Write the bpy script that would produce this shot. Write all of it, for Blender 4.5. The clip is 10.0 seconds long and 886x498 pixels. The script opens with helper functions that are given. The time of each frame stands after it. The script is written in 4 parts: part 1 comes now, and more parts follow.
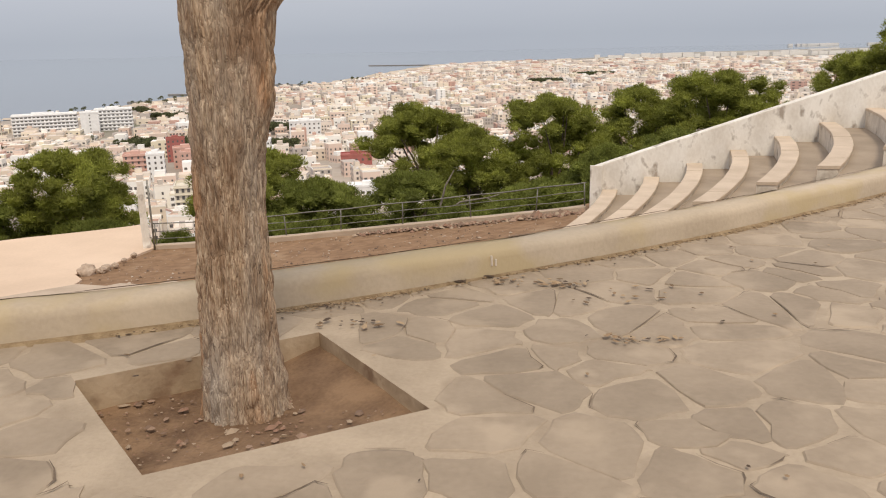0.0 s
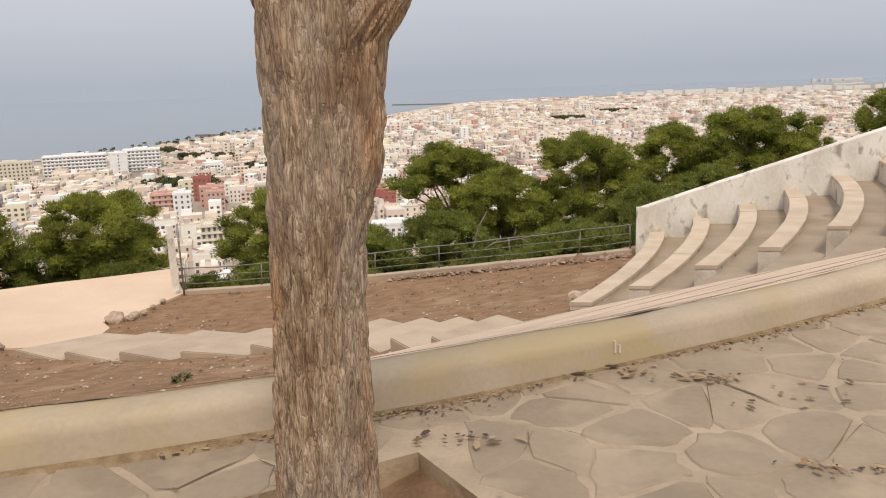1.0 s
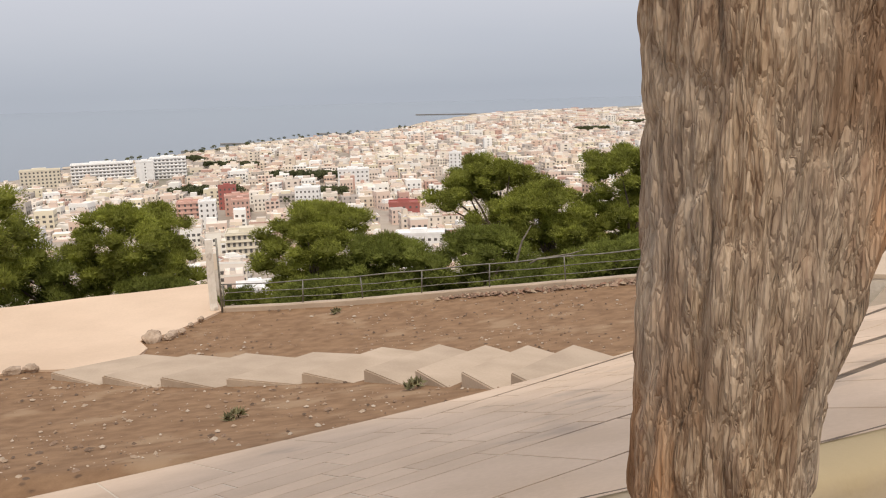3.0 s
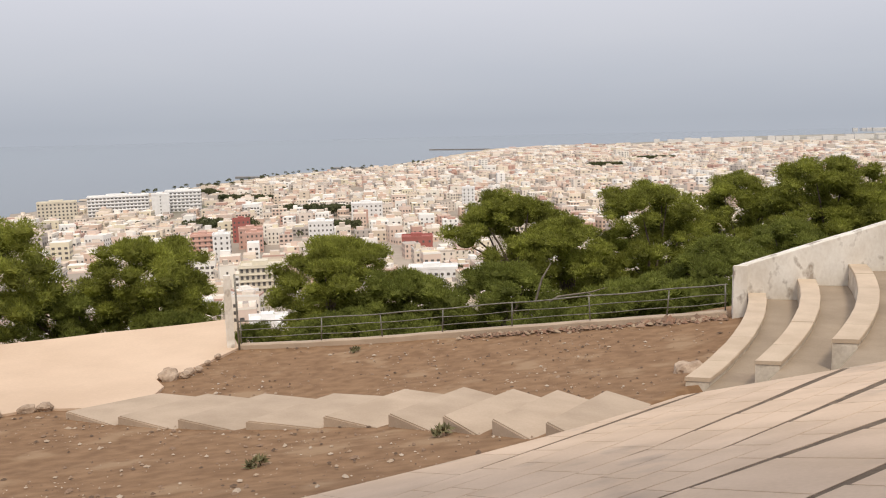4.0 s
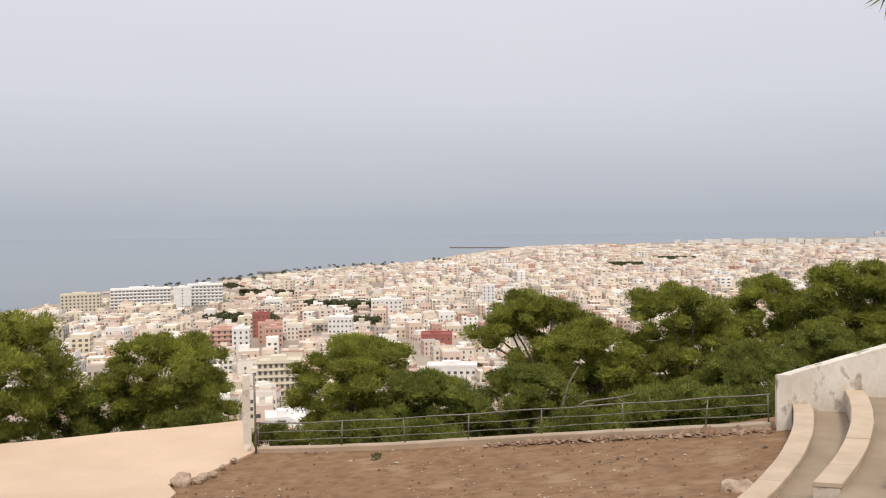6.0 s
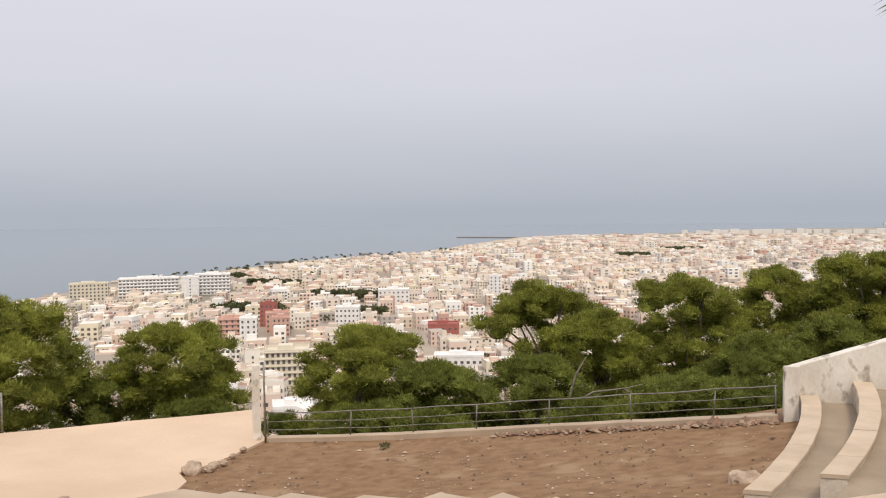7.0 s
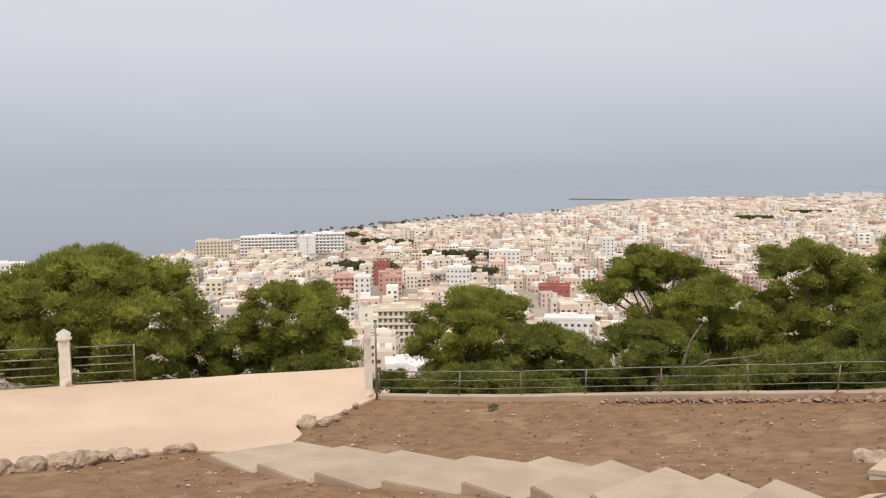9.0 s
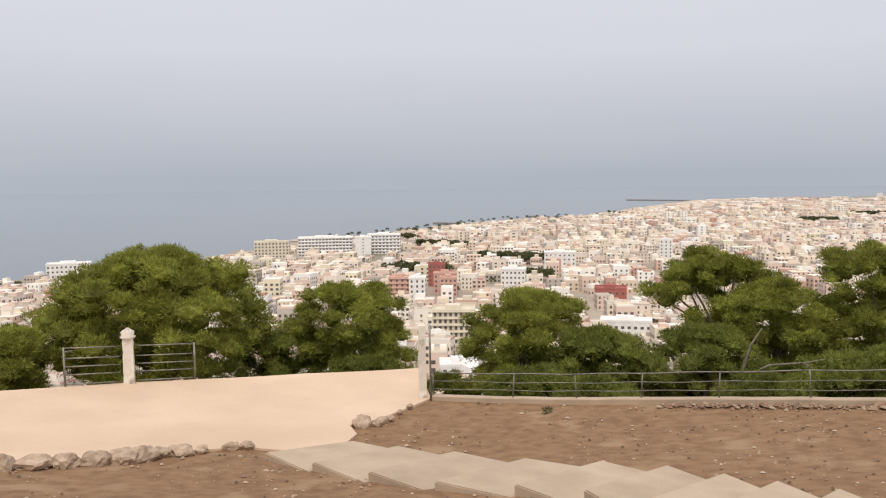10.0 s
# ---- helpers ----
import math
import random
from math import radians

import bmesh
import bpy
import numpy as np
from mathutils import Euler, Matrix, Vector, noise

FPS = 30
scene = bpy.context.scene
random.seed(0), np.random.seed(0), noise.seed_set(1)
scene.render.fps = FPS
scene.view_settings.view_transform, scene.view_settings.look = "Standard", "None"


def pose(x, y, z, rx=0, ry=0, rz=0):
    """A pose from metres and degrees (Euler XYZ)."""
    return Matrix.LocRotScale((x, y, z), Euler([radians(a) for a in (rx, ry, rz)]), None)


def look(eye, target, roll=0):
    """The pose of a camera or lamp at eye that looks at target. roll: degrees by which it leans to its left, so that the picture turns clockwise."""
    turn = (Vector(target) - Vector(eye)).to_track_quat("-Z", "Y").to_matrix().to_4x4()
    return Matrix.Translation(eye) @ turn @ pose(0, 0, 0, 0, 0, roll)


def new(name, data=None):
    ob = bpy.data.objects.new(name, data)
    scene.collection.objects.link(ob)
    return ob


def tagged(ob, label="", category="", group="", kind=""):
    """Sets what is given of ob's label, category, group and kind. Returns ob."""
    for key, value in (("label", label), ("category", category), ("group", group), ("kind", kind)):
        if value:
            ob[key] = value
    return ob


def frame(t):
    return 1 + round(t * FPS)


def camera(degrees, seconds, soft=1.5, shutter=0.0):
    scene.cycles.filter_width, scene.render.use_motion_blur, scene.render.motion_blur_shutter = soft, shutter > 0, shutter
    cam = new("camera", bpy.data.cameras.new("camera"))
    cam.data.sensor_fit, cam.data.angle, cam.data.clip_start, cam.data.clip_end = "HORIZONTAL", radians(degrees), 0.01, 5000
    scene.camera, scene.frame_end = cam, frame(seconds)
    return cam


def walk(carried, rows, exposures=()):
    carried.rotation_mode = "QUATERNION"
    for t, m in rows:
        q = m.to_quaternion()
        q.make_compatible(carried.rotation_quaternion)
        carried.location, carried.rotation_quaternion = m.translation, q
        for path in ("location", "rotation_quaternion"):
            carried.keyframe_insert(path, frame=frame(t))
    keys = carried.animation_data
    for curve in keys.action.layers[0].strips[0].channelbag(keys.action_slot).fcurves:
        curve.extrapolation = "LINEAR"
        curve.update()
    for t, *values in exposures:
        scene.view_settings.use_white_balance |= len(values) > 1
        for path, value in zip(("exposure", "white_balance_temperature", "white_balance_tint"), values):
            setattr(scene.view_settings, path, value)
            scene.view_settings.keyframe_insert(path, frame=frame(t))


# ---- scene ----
cam = camera(56.0, 10.0, soft=1.1)
PATH = [
    (0, (-0.041, 0.917, 1.51), (-0.319, 2.835, 1.013), -1.3),
    (0.5, (-0.353, 1.389, 1.511), (-0.654, 3.315, 1.062), -1.5),
    (1, (-0.628, 1.828, 1.518), (-0.962, 3.758, 1.109), -1.9),
    (1.5, (-0.892, 2.134, 1.501), (-1.246, 4.062, 1.104), -1.9),
    (2, (-1.141, 2.391, 1.517), (-1.503, 4.318, 1.122), -1.9),
    (2.5, (-1.412, 2.715, 1.515), (-1.784, 4.641, 1.122), -1.8),
    (3.4, (-1.87, 3.1, 1.53), (-2.266, 5.028, 1.165), -1.6),
    (3.8, (-2.01, 3.27, 1.545), (-2.415, 5.2, 1.217), -1.45),
    (4, (-2.03, 3.31, 1.55), (-2.446, 5.243, 1.248), -1.4),
    (4.5, (-2.12, 3.48, 1.59), (-2.552, 5.42, 1.37), -1.4),
    (5, (-2.177, 3.671, 1.595), (-2.622, 5.616, 1.46), -1.0),
    (5.5, (-2.315, 3.893, 1.58), (-2.773, 5.839, 1.512), -0.7),
    (7, (-2.403, 3.806, 1.62), (-2.882, 5.746, 1.527), -0.6),
    (7.5, (-2.289, 3.681, 1.655), (-2.818, 5.605, 1.522), -0.7),
    (8, (-2.227, 3.703, 1.662), (-2.819, 5.606, 1.498), -0.8),
    (8.5, (-2.265, 3.732, 1.674), (-2.923, 5.612, 1.492), -0.7),
    (9, (-2.402, 3.899, 1.658), (-3.133, 5.751, 1.475), -0.5),
    (9.5, (-2.384, 3.864, 1.665), (-3.176, 5.692, 1.484), -0.5),
    (10, (-2.376, 3.891, 1.675), (-3.228, 5.691, 1.496), -0.7),
]
walk(cam, [(t, look(eye, target, roll)) for t, eye, target, roll in PATH], [(0.0, 0.04, 7100, 11), (10.0, 0.04, 7100, 11)])

# world and light
world = bpy.data.worlds.new("world")
scene.world = world
world.use_nodes = True
wn, wl = world.node_tree.nodes, world.node_tree.links
bg = wn["Background"]
sky = wn.new("ShaderNodeTexSky")
sky.sky_type, sky.sun_disc = "NISHITA", False
sky.sun_elevation, sky.sun_rotation = radians(58), radians(158)
sky.dust_density, sky.air_density = 6.0, 1.5
coord, sep, ramp = wn.new("ShaderNodeTexCoord"), wn.new("ShaderNodeSeparateXYZ"), wn.new("ShaderNodeValToRGB")
cloud, cmap = wn.new("ShaderNodeTexNoise"), wn.new("ShaderNodeMapping")
cmap.inputs["Scale"].default_value = (2.0, 2.0, 9.0)
cloud.inputs["Scale"].default_value, cloud.inputs["Detail"].default_value = 1.6, 4.0
wl.new(coord.outputs["Generated"], cmap.inputs["Vector"])
wl.new(cmap.outputs["Vector"], cloud.inputs["Vector"])
wl.new(coord.outputs["Generated"], sep.inputs[0])
wl.new(sep.outputs["Z"], ramp.inputs["Fac"])
ramp.color_ramp.interpolation = "LINEAR"
for at, col in ((0.0, (0.43, 0.49, 0.595)), (0.05, (0.505, 0.565, 0.68)), (0.14, (0.635, 0.685, 0.815)), (0.4, (0.76, 0.80, 0.93)), (1.0, (0.88, 0.91, 1.02))):
    e = ramp.color_ramp.elements.new(at) if at not in (0.0, 1.0) else ramp.color_ramp.elements[0 if at == 0.0 else -1]
    e.color = (*col, 1)
veil = wn.new("ShaderNodeMix")
veil.data_type, veil.blend_type = "RGBA", "OVERLAY"
veil.inputs["Factor"].default_value = 0.06
wl.new(ramp.outputs["Color"], veil.inputs["A"])
wl.new(cloud.outputs["Fac"], veil.inputs["B"])
thin = wn.new("ShaderNodeMix")
thin.data_type = "RGBA"
thin.inputs["Factor"].default_value = 0.94
dim = wn.new("ShaderNodeVectorMath")
dim.operation = "SCALE"
dim.inputs["Scale"].default_value = 0.1
wl.new(sky.outputs["Color"], dim.inputs[0])
wl.new(dim.outputs[0], thin.inputs["A"])
wl.new(veil.outputs["Result"], thin.inputs["B"])
wl.new(thin.outputs["Result"], bg.inputs["Color"])
bg.inputs["Strength"].default_value = 1.0
sun = new("sun", bpy.data.lights.new("sun", "SUN"))
sun.data.energy, sun.data.angle, sun.data.color = 1.9, radians(12), (1.0, 0.93, 0.82)
sun.matrix_world = look((0, 0, 60), (-14, 34, 0))


# materials
def pm(name, c1, c2, scale=3.0, rough=0.85, bump=0.3, bscale=40.0, vary=0.0, island=False, stain=None, stretch=(1, 1, 1), metal=0.0, depth=0.02, leafy=0.0):
    """Two-tone noise at two sizes, fine relief, an optional third tone in patches."""
    m = bpy.data.materials.new(name)
    m.use_nodes = True
    n, l = m.node_tree.nodes, m.node_tree.links
    b = n["Principled BSDF"]
    tc, mp = n.new("ShaderNodeTexCoord"), n.new("ShaderNodeMapping")
    mp.inputs["Scale"].default_value = stretch
    l.new(tc.outputs["Object"], mp.inputs["Vector"])
    big, fine = n.new("ShaderNodeTexNoise"), n.new("ShaderNodeTexNoise")
    big.inputs["Scale"].default_value, big.inputs["Detail"].default_value = scale, 6.0
    fine.inputs["Scale"].default_value, fine.inputs["Detail"].default_value = bscale, 5.0
    for t in (big, fine):
        l.new(mp.outputs["Vector"], t.inputs["Vector"])
    add = n.new("ShaderNodeMath")
    add.operation = "MULTIPLY_ADD"
    add.inputs[1].default_value = 0.35
    l.new(fine.outputs["Fac"], add.inputs[0])
    l.new(big.outputs["Fac"], add.inputs[2])
    r = n.new("ShaderNodeValToRGB")
    r.color_ramp.elements[0].position, r.color_ramp.elements[1].position = 0.5, 0.85
    r.color_ramp.elements[0].color, r.color_ramp.elements[1].color = (*c1, 1), (*c2, 1)
    l.new(add.outputs[0], r.inputs["Fac"])
    out = r.outputs["Color"]
    if stain:
        sp, sr, mx = n.new("ShaderNodeTexNoise"), n.new("ShaderNodeValToRGB"), n.new("ShaderNodeMix")
        sp.inputs["Scale"].default_value, sp.inputs["Detail"].default_value = stain[1], 7.0
        sr.color_ramp.elements[0].position, sr.color_ramp.elements[1].position = stain[2], stain[2] + 0.1
        mx.data_type = "RGBA"
        mx.inputs["B"].default_value = (*stain[0], 1)
        l.new(mp.outputs["Vector"], sp.inputs["Vector"])
        l.new(sp.outputs["Fac"], sr.inputs["Fac"])
        l.new(sr.outputs["Color"], mx.inputs["Factor"])
        l.new(out, mx.inputs["A"])
        out = mx.outputs["Result"]
    if vary:
        src = n.new("ShaderNodeNewGeometry").outputs["Random Per Island"] if island else n.new("ShaderNodeObjectInfo").outputs["Random"]
        hs, mr = n.new("ShaderNodeHueSaturation"), n.new("ShaderNodeMapRange")
        mr.inputs["To Min"].default_value, mr.inputs["To Max"].default_value = 1 - vary, 1 + vary
        l.new(src, mr.inputs["Value"])
        l.new(mr.outputs["Result"], hs.inputs["Value"])
        l.new(out, hs.inputs["Color"])
        out = hs.outputs["Color"]
    l.new(out, b.inputs["Base Color"])
    b.inputs["Roughness"].default_value, b.inputs["Metallic"].default_value = rough, metal
    b.inputs["Specular IOR Level"].default_value = 0.3
    if leafy:
        tr, ms = n.new("ShaderNodeBsdfTranslucent"), n.new("ShaderNodeMixShader")
        ms.inputs["Fac"].default_value = leafy
        l.new(out, tr.inputs["Color"])
        l.new(b.outputs["BSDF"], ms.inputs[1])
        l.new(tr.outputs["BSDF"], ms.inputs[2])
        l.new(ms.outputs["Shader"], n["Material Output"].inputs["Surface"])
    if bump:
        bp = n.new("ShaderNodeBump")
        bp.inputs["Strength"].default_value, bp.inputs["Distance"].default_value = bump, depth
        l.new(add.outputs[0], bp.inputs["Height"])
        l.new(bp.outputs["Normal"], b.inputs["Normal"])
    return m


def palette(name, cols, rough=0.9):
    """Each separate piece of a mesh takes one of the colours."""
    m = bpy.data.materials.new(name)
    m.use_nodes = True
    n, l = m.node_tree.nodes, m.node_tree.links
    g, r = n.new("ShaderNodeNewGeometry"), n.new("ShaderNodeValToRGB")
    r.color_ramp.interpolation = "CONSTANT"
    for k, c in enumerate(cols):
        e = r.color_ramp.elements.new(k / len(cols)) if k > 1 else r.color_ramp.elements[k]
        e.position, e.color = k / len(cols), (*c, 1)
    l.new(g.outputs["Random Per Island"], r.inputs["Fac"])
    l.new(r.outputs["Color"], n["Principled BSDF"].inputs["Base Color"])
    n["Principled BSDF"].inputs["Roughness"].default_value = rough
    return m


M_STONE = pm("flagstone", (0.28, 0.22, 0.16), (0.36, 0.285, 0.21), 2.5, 0.8, 0.5, 30, 0.09, stain=((0.395, 0.313, 0.23), 2.4, 0.54))
M_MORTAR = pm("mortar", (0.35, 0.277, 0.202), (0.455, 0.365, 0.27), 3, 0.9, 0.6, 45, stain=((0.31, 0.243, 0.176), 1.6, 0.54))
M_KERB = pm("kerb_concrete", (0.41, 0.33, 0.24), (0.52, 0.425, 0.315), 1.5, 0.85, 0.35, 35, stain=((0.47, 0.37, 0.225), 1.1, 0.5))
M_RAMP = pm("pink_concrete", (0.56, 0.425, 0.315), (0.66, 0.51, 0.39), 1.2, 0.85, 0.2, 30, 0.05, stain=((0.42, 0.33, 0.26), 0.8, 0.6))
M_JOINT = pm("pale_joint", (0.62, 0.54, 0.44), (0.7, 0.6, 0.5), 4, 0.9, 0.2)
M_GAP = pm("dark_brown_gap", (0.11, 0.082, 0.06), (0.21, 0.155, 0.11), 6, 0.95, 0.6, 60)
M_PLAZA = pm("beige_screed", (0.59, 0.44, 0.32), (0.69, 0.525, 0.39), 0.35, 0.85, 0.12, 12, stain=((0.60, 0.45, 0.33), 0.5, 0.62))
M_STEP = pm("step_concrete", (0.40, 0.31, 0.23), (0.50, 0.395, 0.30), 1.0, 0.85, 0.3, 25, 0.06)
M_DIRT = pm("brown_earth", (0.19, 0.108, 0.057), (0.285, 0.173, 0.097), 3.0, 0.95, 0.35, 60, stain=((0.315, 0.208, 0.125), 0.8, 0.56), depth=0.008)
M_PIT = pm("pit_earth", (0.14, 0.082, 0.048), (0.27, 0.17, 0.10), 4, 0.95, 0.9, 50)
M_PITWALL = pm("earth_stained_concrete", (0.34, 0.245, 0.155), (0.48, 0.365, 0.245), 4, 0.95, 0.8, 30, stain=((0.26, 0.17, 0.105), 5, 0.57))
M_PEBBLE = palette("pebbles", [(0.33, 0.24, 0.17), (0.40, 0.31, 0.23), (0.15, 0.10, 0.07), (0.46, 0.38, 0.30), (0.24, 0.16, 0.11), (0.12, 0.08, 0.055)])
M_RUBBLE = palette("rubble", [(0.30, 0.20, 0.14), (0.20, 0.13, 0.09), (0.36, 0.27, 0.19), (0.26, 0.15, 0.10)])
M_LEAF = palette("dry_litter", [(0.16, 0.10, 0.055), (0.28, 0.185, 0.105), (0.38, 0.27, 0.165), (0.08, 0.052, 0.035)])
M_SOIL = pm("kerb_soil", (0.20, 0.135, 0.075), (0.34, 0.25, 0.15), 14, 0.95, 0.8, 90)
M_ROCK = pm("field_rock", (0.30, 0.22, 0.16), (0.5, 0.39, 0.30), 5, 0.9, 0.8, 25, 0.12)
M_BENCH = pm("bench_top", (0.48, 0.38, 0.285), (0.58, 0.47, 0.36), 1.5, 0.85, 0.25, 30, 0.05)
M_BENCHW = pm("bench_white", (0.50, 0.43, 0.35), (0.70, 0.63, 0.54), 2.5, 0.85, 0.4, 20, stain=((0.30, 0.24, 0.19), 2.2, 0.6))
M_PLAT = pm("grey_platform", (0.29, 0.23, 0.17), (0.375, 0.30, 0.225), 1.1, 0.9, 0.3, 25, stain=((0.27, 0.21, 0.16), 0.9, 0.6))
M_WHITE = pm("flaking_whitewash", (0.62, 0.57, 0.50), (0.80, 0.77, 0.71), 1.6, 0.85, 0.5, 16, stain=((0.36, 0.31, 0.26), 3.2, 0.555), stretch=(1, 1, 0.6))
M_STEEL = pm("dull_steel", (0.15, 0.145, 0.125), (0.30, 0.285, 0.25), 6, 0.5, 0.2, 40, metal=0.5)


def bark_material():
    """Long narrow plates between dark fissures, with broad rusty and grey patches."""
    m = bpy.data.materials.new("bark")
    m.use_nodes = True
    n, l = m.node_tree.nodes, m.node_tree.links
    b = n["Principled BSDF"]
    tc, mp, warp, add = n.new("ShaderNodeTexCoord"), n.new("ShaderNodeMapping"), n.new("ShaderNodeTexNoise"), n.new("ShaderNodeVectorMath")
    mp.inputs["Scale"].default_value = (1, 1, 0.16)
    warp.inputs["Scale"].default_value, warp.inputs["Detail"].default_value = 22.0, 4.0
    add.operation = "MULTIPLY_ADD"
    add.inputs[1].default_value = (0.055, 0.055, 0.055)
    l.new(tc.outputs["Object"], mp.inputs["Vector"])
    l.new(mp.outputs["Vector"], warp.inputs["Vector"])
    l.new(warp.outputs["Color"], add.inputs[0])
    l.new(mp.outputs["Vector"], add.inputs[2])
    edge, cells, fine = n.new("ShaderNodeTexVoronoi"), n.new("ShaderNodeTexVoronoi"), n.new("ShaderNodeTexNoise")
    edge.feature = "DISTANCE_TO_EDGE"
    for v in (edge, cells):
        v.inputs["Scale"].default_value = 95.0
        l.new(add.outputs[0], v.inputs["Vector"])
    fine.inputs["Scale"].default_value, fine.inputs["Detail"].default_value = 150.0, 6.0
    l.new(mp.outputs["Vector"], fine.inputs["Vector"])
    plate = n.new("ShaderNodeValToRGB")
    for k, (at, col) in enumerate(((0.0, (0.235, 0.145, 0.088)), (1.0, (0.59, 0.445, 0.315)), (0.35, (0.41, 0.285, 0.185)), (0.7, (0.52, 0.385, 0.265)))):
        e = plate.color_ramp.elements[k] if k < 2 else plate.color_ramp.elements.new(at)
        e.color = (*col, 1)
    mixv = n.new("ShaderNodeMath")
    mixv.operation = "MULTIPLY_ADD"
    mixv.inputs[1].default_value = 0.28
    half = n.new("ShaderNodeSeparateXYZ")
    l.new(cells.outputs["Color"], half.inputs[0])
    l.new(half.outputs["X"], mixv.inputs[0])
    l.new(fine.outputs["Fac"], mixv.inputs[2])
    sub = n.new("ShaderNodeMath")
    sub.operation = "MULTIPLY_ADD"
    sub.inputs[1].default_value, sub.inputs[2].default_value = 2.2, -0.95
    l.new(mixv.outputs[0], sub.inputs[0])
    l.new(sub.outputs[0], plate.inputs["Fac"])
    out = plate.outputs["Color"]
    for scale, lo, hi, col, most in ((4.5, 0.49, 0.64, (0.50, 0.235, 0.10), 0.75), (3.1, 0.50, 0.68, (0.42, 0.375, 0.32), 0.6), (11.0, 0.50, 0.64, (0.20, 0.115, 0.065), 0.6)):
        t, r, mx = n.new("ShaderNodeTexNoise"), n.new("ShaderNodeMapRange"), n.new("ShaderNodeMix")
        t.noise_dimensions = "4D"
        t.inputs["W"].default_value = scale * 1.7
        t.inputs["Scale"].default_value, t.inputs["Detail"].default_value = scale, 7.0
        r.inputs["From Min"].default_value, r.inputs["From Max"].default_value, r.inputs["To Max"].default_value = lo, hi, most
        mx.data_type = "RGBA"
        mx.inputs["B"].default_value = (*col, 1)
        m2 = n.new("ShaderNodeMapping")
        m2.inputs["Scale"].default_value = (1, 1, 0.3)
        l.new(tc.outputs["Object"], m2.inputs["Vector"])
        l.new(m2.outputs["Vector"], t.inputs["Vector"])
        l.new(t.outputs["Fac"], r.inputs["Value"])
        l.new(r.outputs["Result"], mx.inputs["Factor"])
        l.new(out, mx.inputs["A"])
        out = mx.outputs["Result"]
    deep, crack = n.new("ShaderNodeMapRange"), n.new("ShaderNodeMix")
    deep.inputs["From Max"].default_value, deep.inputs["To Min"].default_value, deep.inputs["To Max"].default_value = 0.10, 0.19, 0.0
    crack.data_type = "RGBA"
    crack.inputs["B"].default_value = (0.12, 0.075, 0.045, 1)
    l.new(edge.outputs["Distance"], deep.inputs["Value"])
    l.new(deep.outputs["Result"], crack.inputs["Factor"])
    l.new(out, crack.inputs["A"])
    l.new(crack.outputs["Result"], b.inputs["Base Color"])
    high, bp = n.new("ShaderNodeMath"), n.new("ShaderNodeBump")
    high.operation = "MULTIPLY_ADD"
    high.inputs[1].default_value = 0.5
    l.new(fine.outputs["Fac"], high.inputs[0])
    lim = n.new("ShaderNodeMapRange")
    lim.inputs["From Max"].default_value = 0.22
    l.new(edge.outputs["Distance"], lim.inputs["Value"])
    l.new(lim.outputs["Result"], high.inputs[2])
    bp.inputs["Strength"].default_value, bp.inputs["Distance"].default_value = 0.6, 0.010
    l.new(high.outputs[0], bp.inputs["Height"])
    l.new(bp.outputs["Normal"], b.inputs["Normal"])
    b.inputs["Roughness"].default_value, b.inputs["Specular IOR Level"].default_value = 0.95, 0.2
    return m


M_BARK = bark_material()
M_TRUNK = pm("pine_bark", (0.09, 0.065, 0.05), (0.22, 0.17, 0.13), 6, 0.95, 0.8, 30, stretch=(1, 1, 0.3))
M_GREEN = pm("pine_needles", (0.155, 0.165, 0.032), (0.38, 0.405, 0.082), 0.9, 0.65, 0, 5, 0.32, island=True, leafy=0.5)
M_SCRUB = pm("scrub_needles", (0.13, 0.15, 0.032), (0.28, 0.31, 0.07), 0.6, 0.75, 0, 6, 0.3, island=True, leafy=0.5)
M_WEED = pm("dry_weed", (0.13, 0.12, 0.06), (0.24, 0.22, 0.12), 6, 0.8, 0, 20, 0.3, island=True)
M_HILL = pm("wooded_slope", (0.035, 0.045, 0.018), (0.11, 0.09, 0.05), 0.15, 0.95, 0.8, 2)
M_PLAIN = pm("town_ground", (0.30, 0.26, 0.22), (0.45, 0.39, 0.33), 0.012, 0.95, 0, 0.1, stain=((0.12, 0.13, 0.08), 0.004, 0.6))
M_FARLAND = pm("far_fields", (0.25, 0.24, 0.21), (0.38, 0.35, 0.30), 0.003, 0.95, 0, 0.02)
M_SAND = pm("beach_sand", (0.45, 0.37, 0.28), (0.55, 0.46, 0.36), 0.01, 0.95, 0, 0.1)
M_SEA = pm("sea_water", (0.075, 0.105, 0.13), (0.10, 0.135, 0.16), 0.0012, 0.07, 0.02, 0.06, stretch=(0.4, 1, 1), depth=0.3)
M_SEA.node_tree.nodes["Principled BSDF"].inputs["Specular IOR Level"].default_value = 0.5
M_SEA.node_tree.nodes["Principled BSDF"].inputs["IOR"].default_value = 1.34
M_TOWN = palette("town_walls", [(0.80, 0.73, 0.64), (0.71, 0.61, 0.50), (0.88, 0.86, 0.81), (0.70, 0.53, 0.43), (0.78, 0.68, 0.56), (0.73, 0.58, 0.50), (0.89, 0.88, 0.85), (0.77, 0.70, 0.54), (0.56, 0.50, 0.44), (0.83, 0.73, 0.60), (0.56, 0.36, 0.30), (0.85, 0.78, 0.69), (0.88, 0.84, 0.76), (0.74, 0.59, 0.50), (0.49, 0.44, 0.40), (0.77, 0.68, 0.60)])
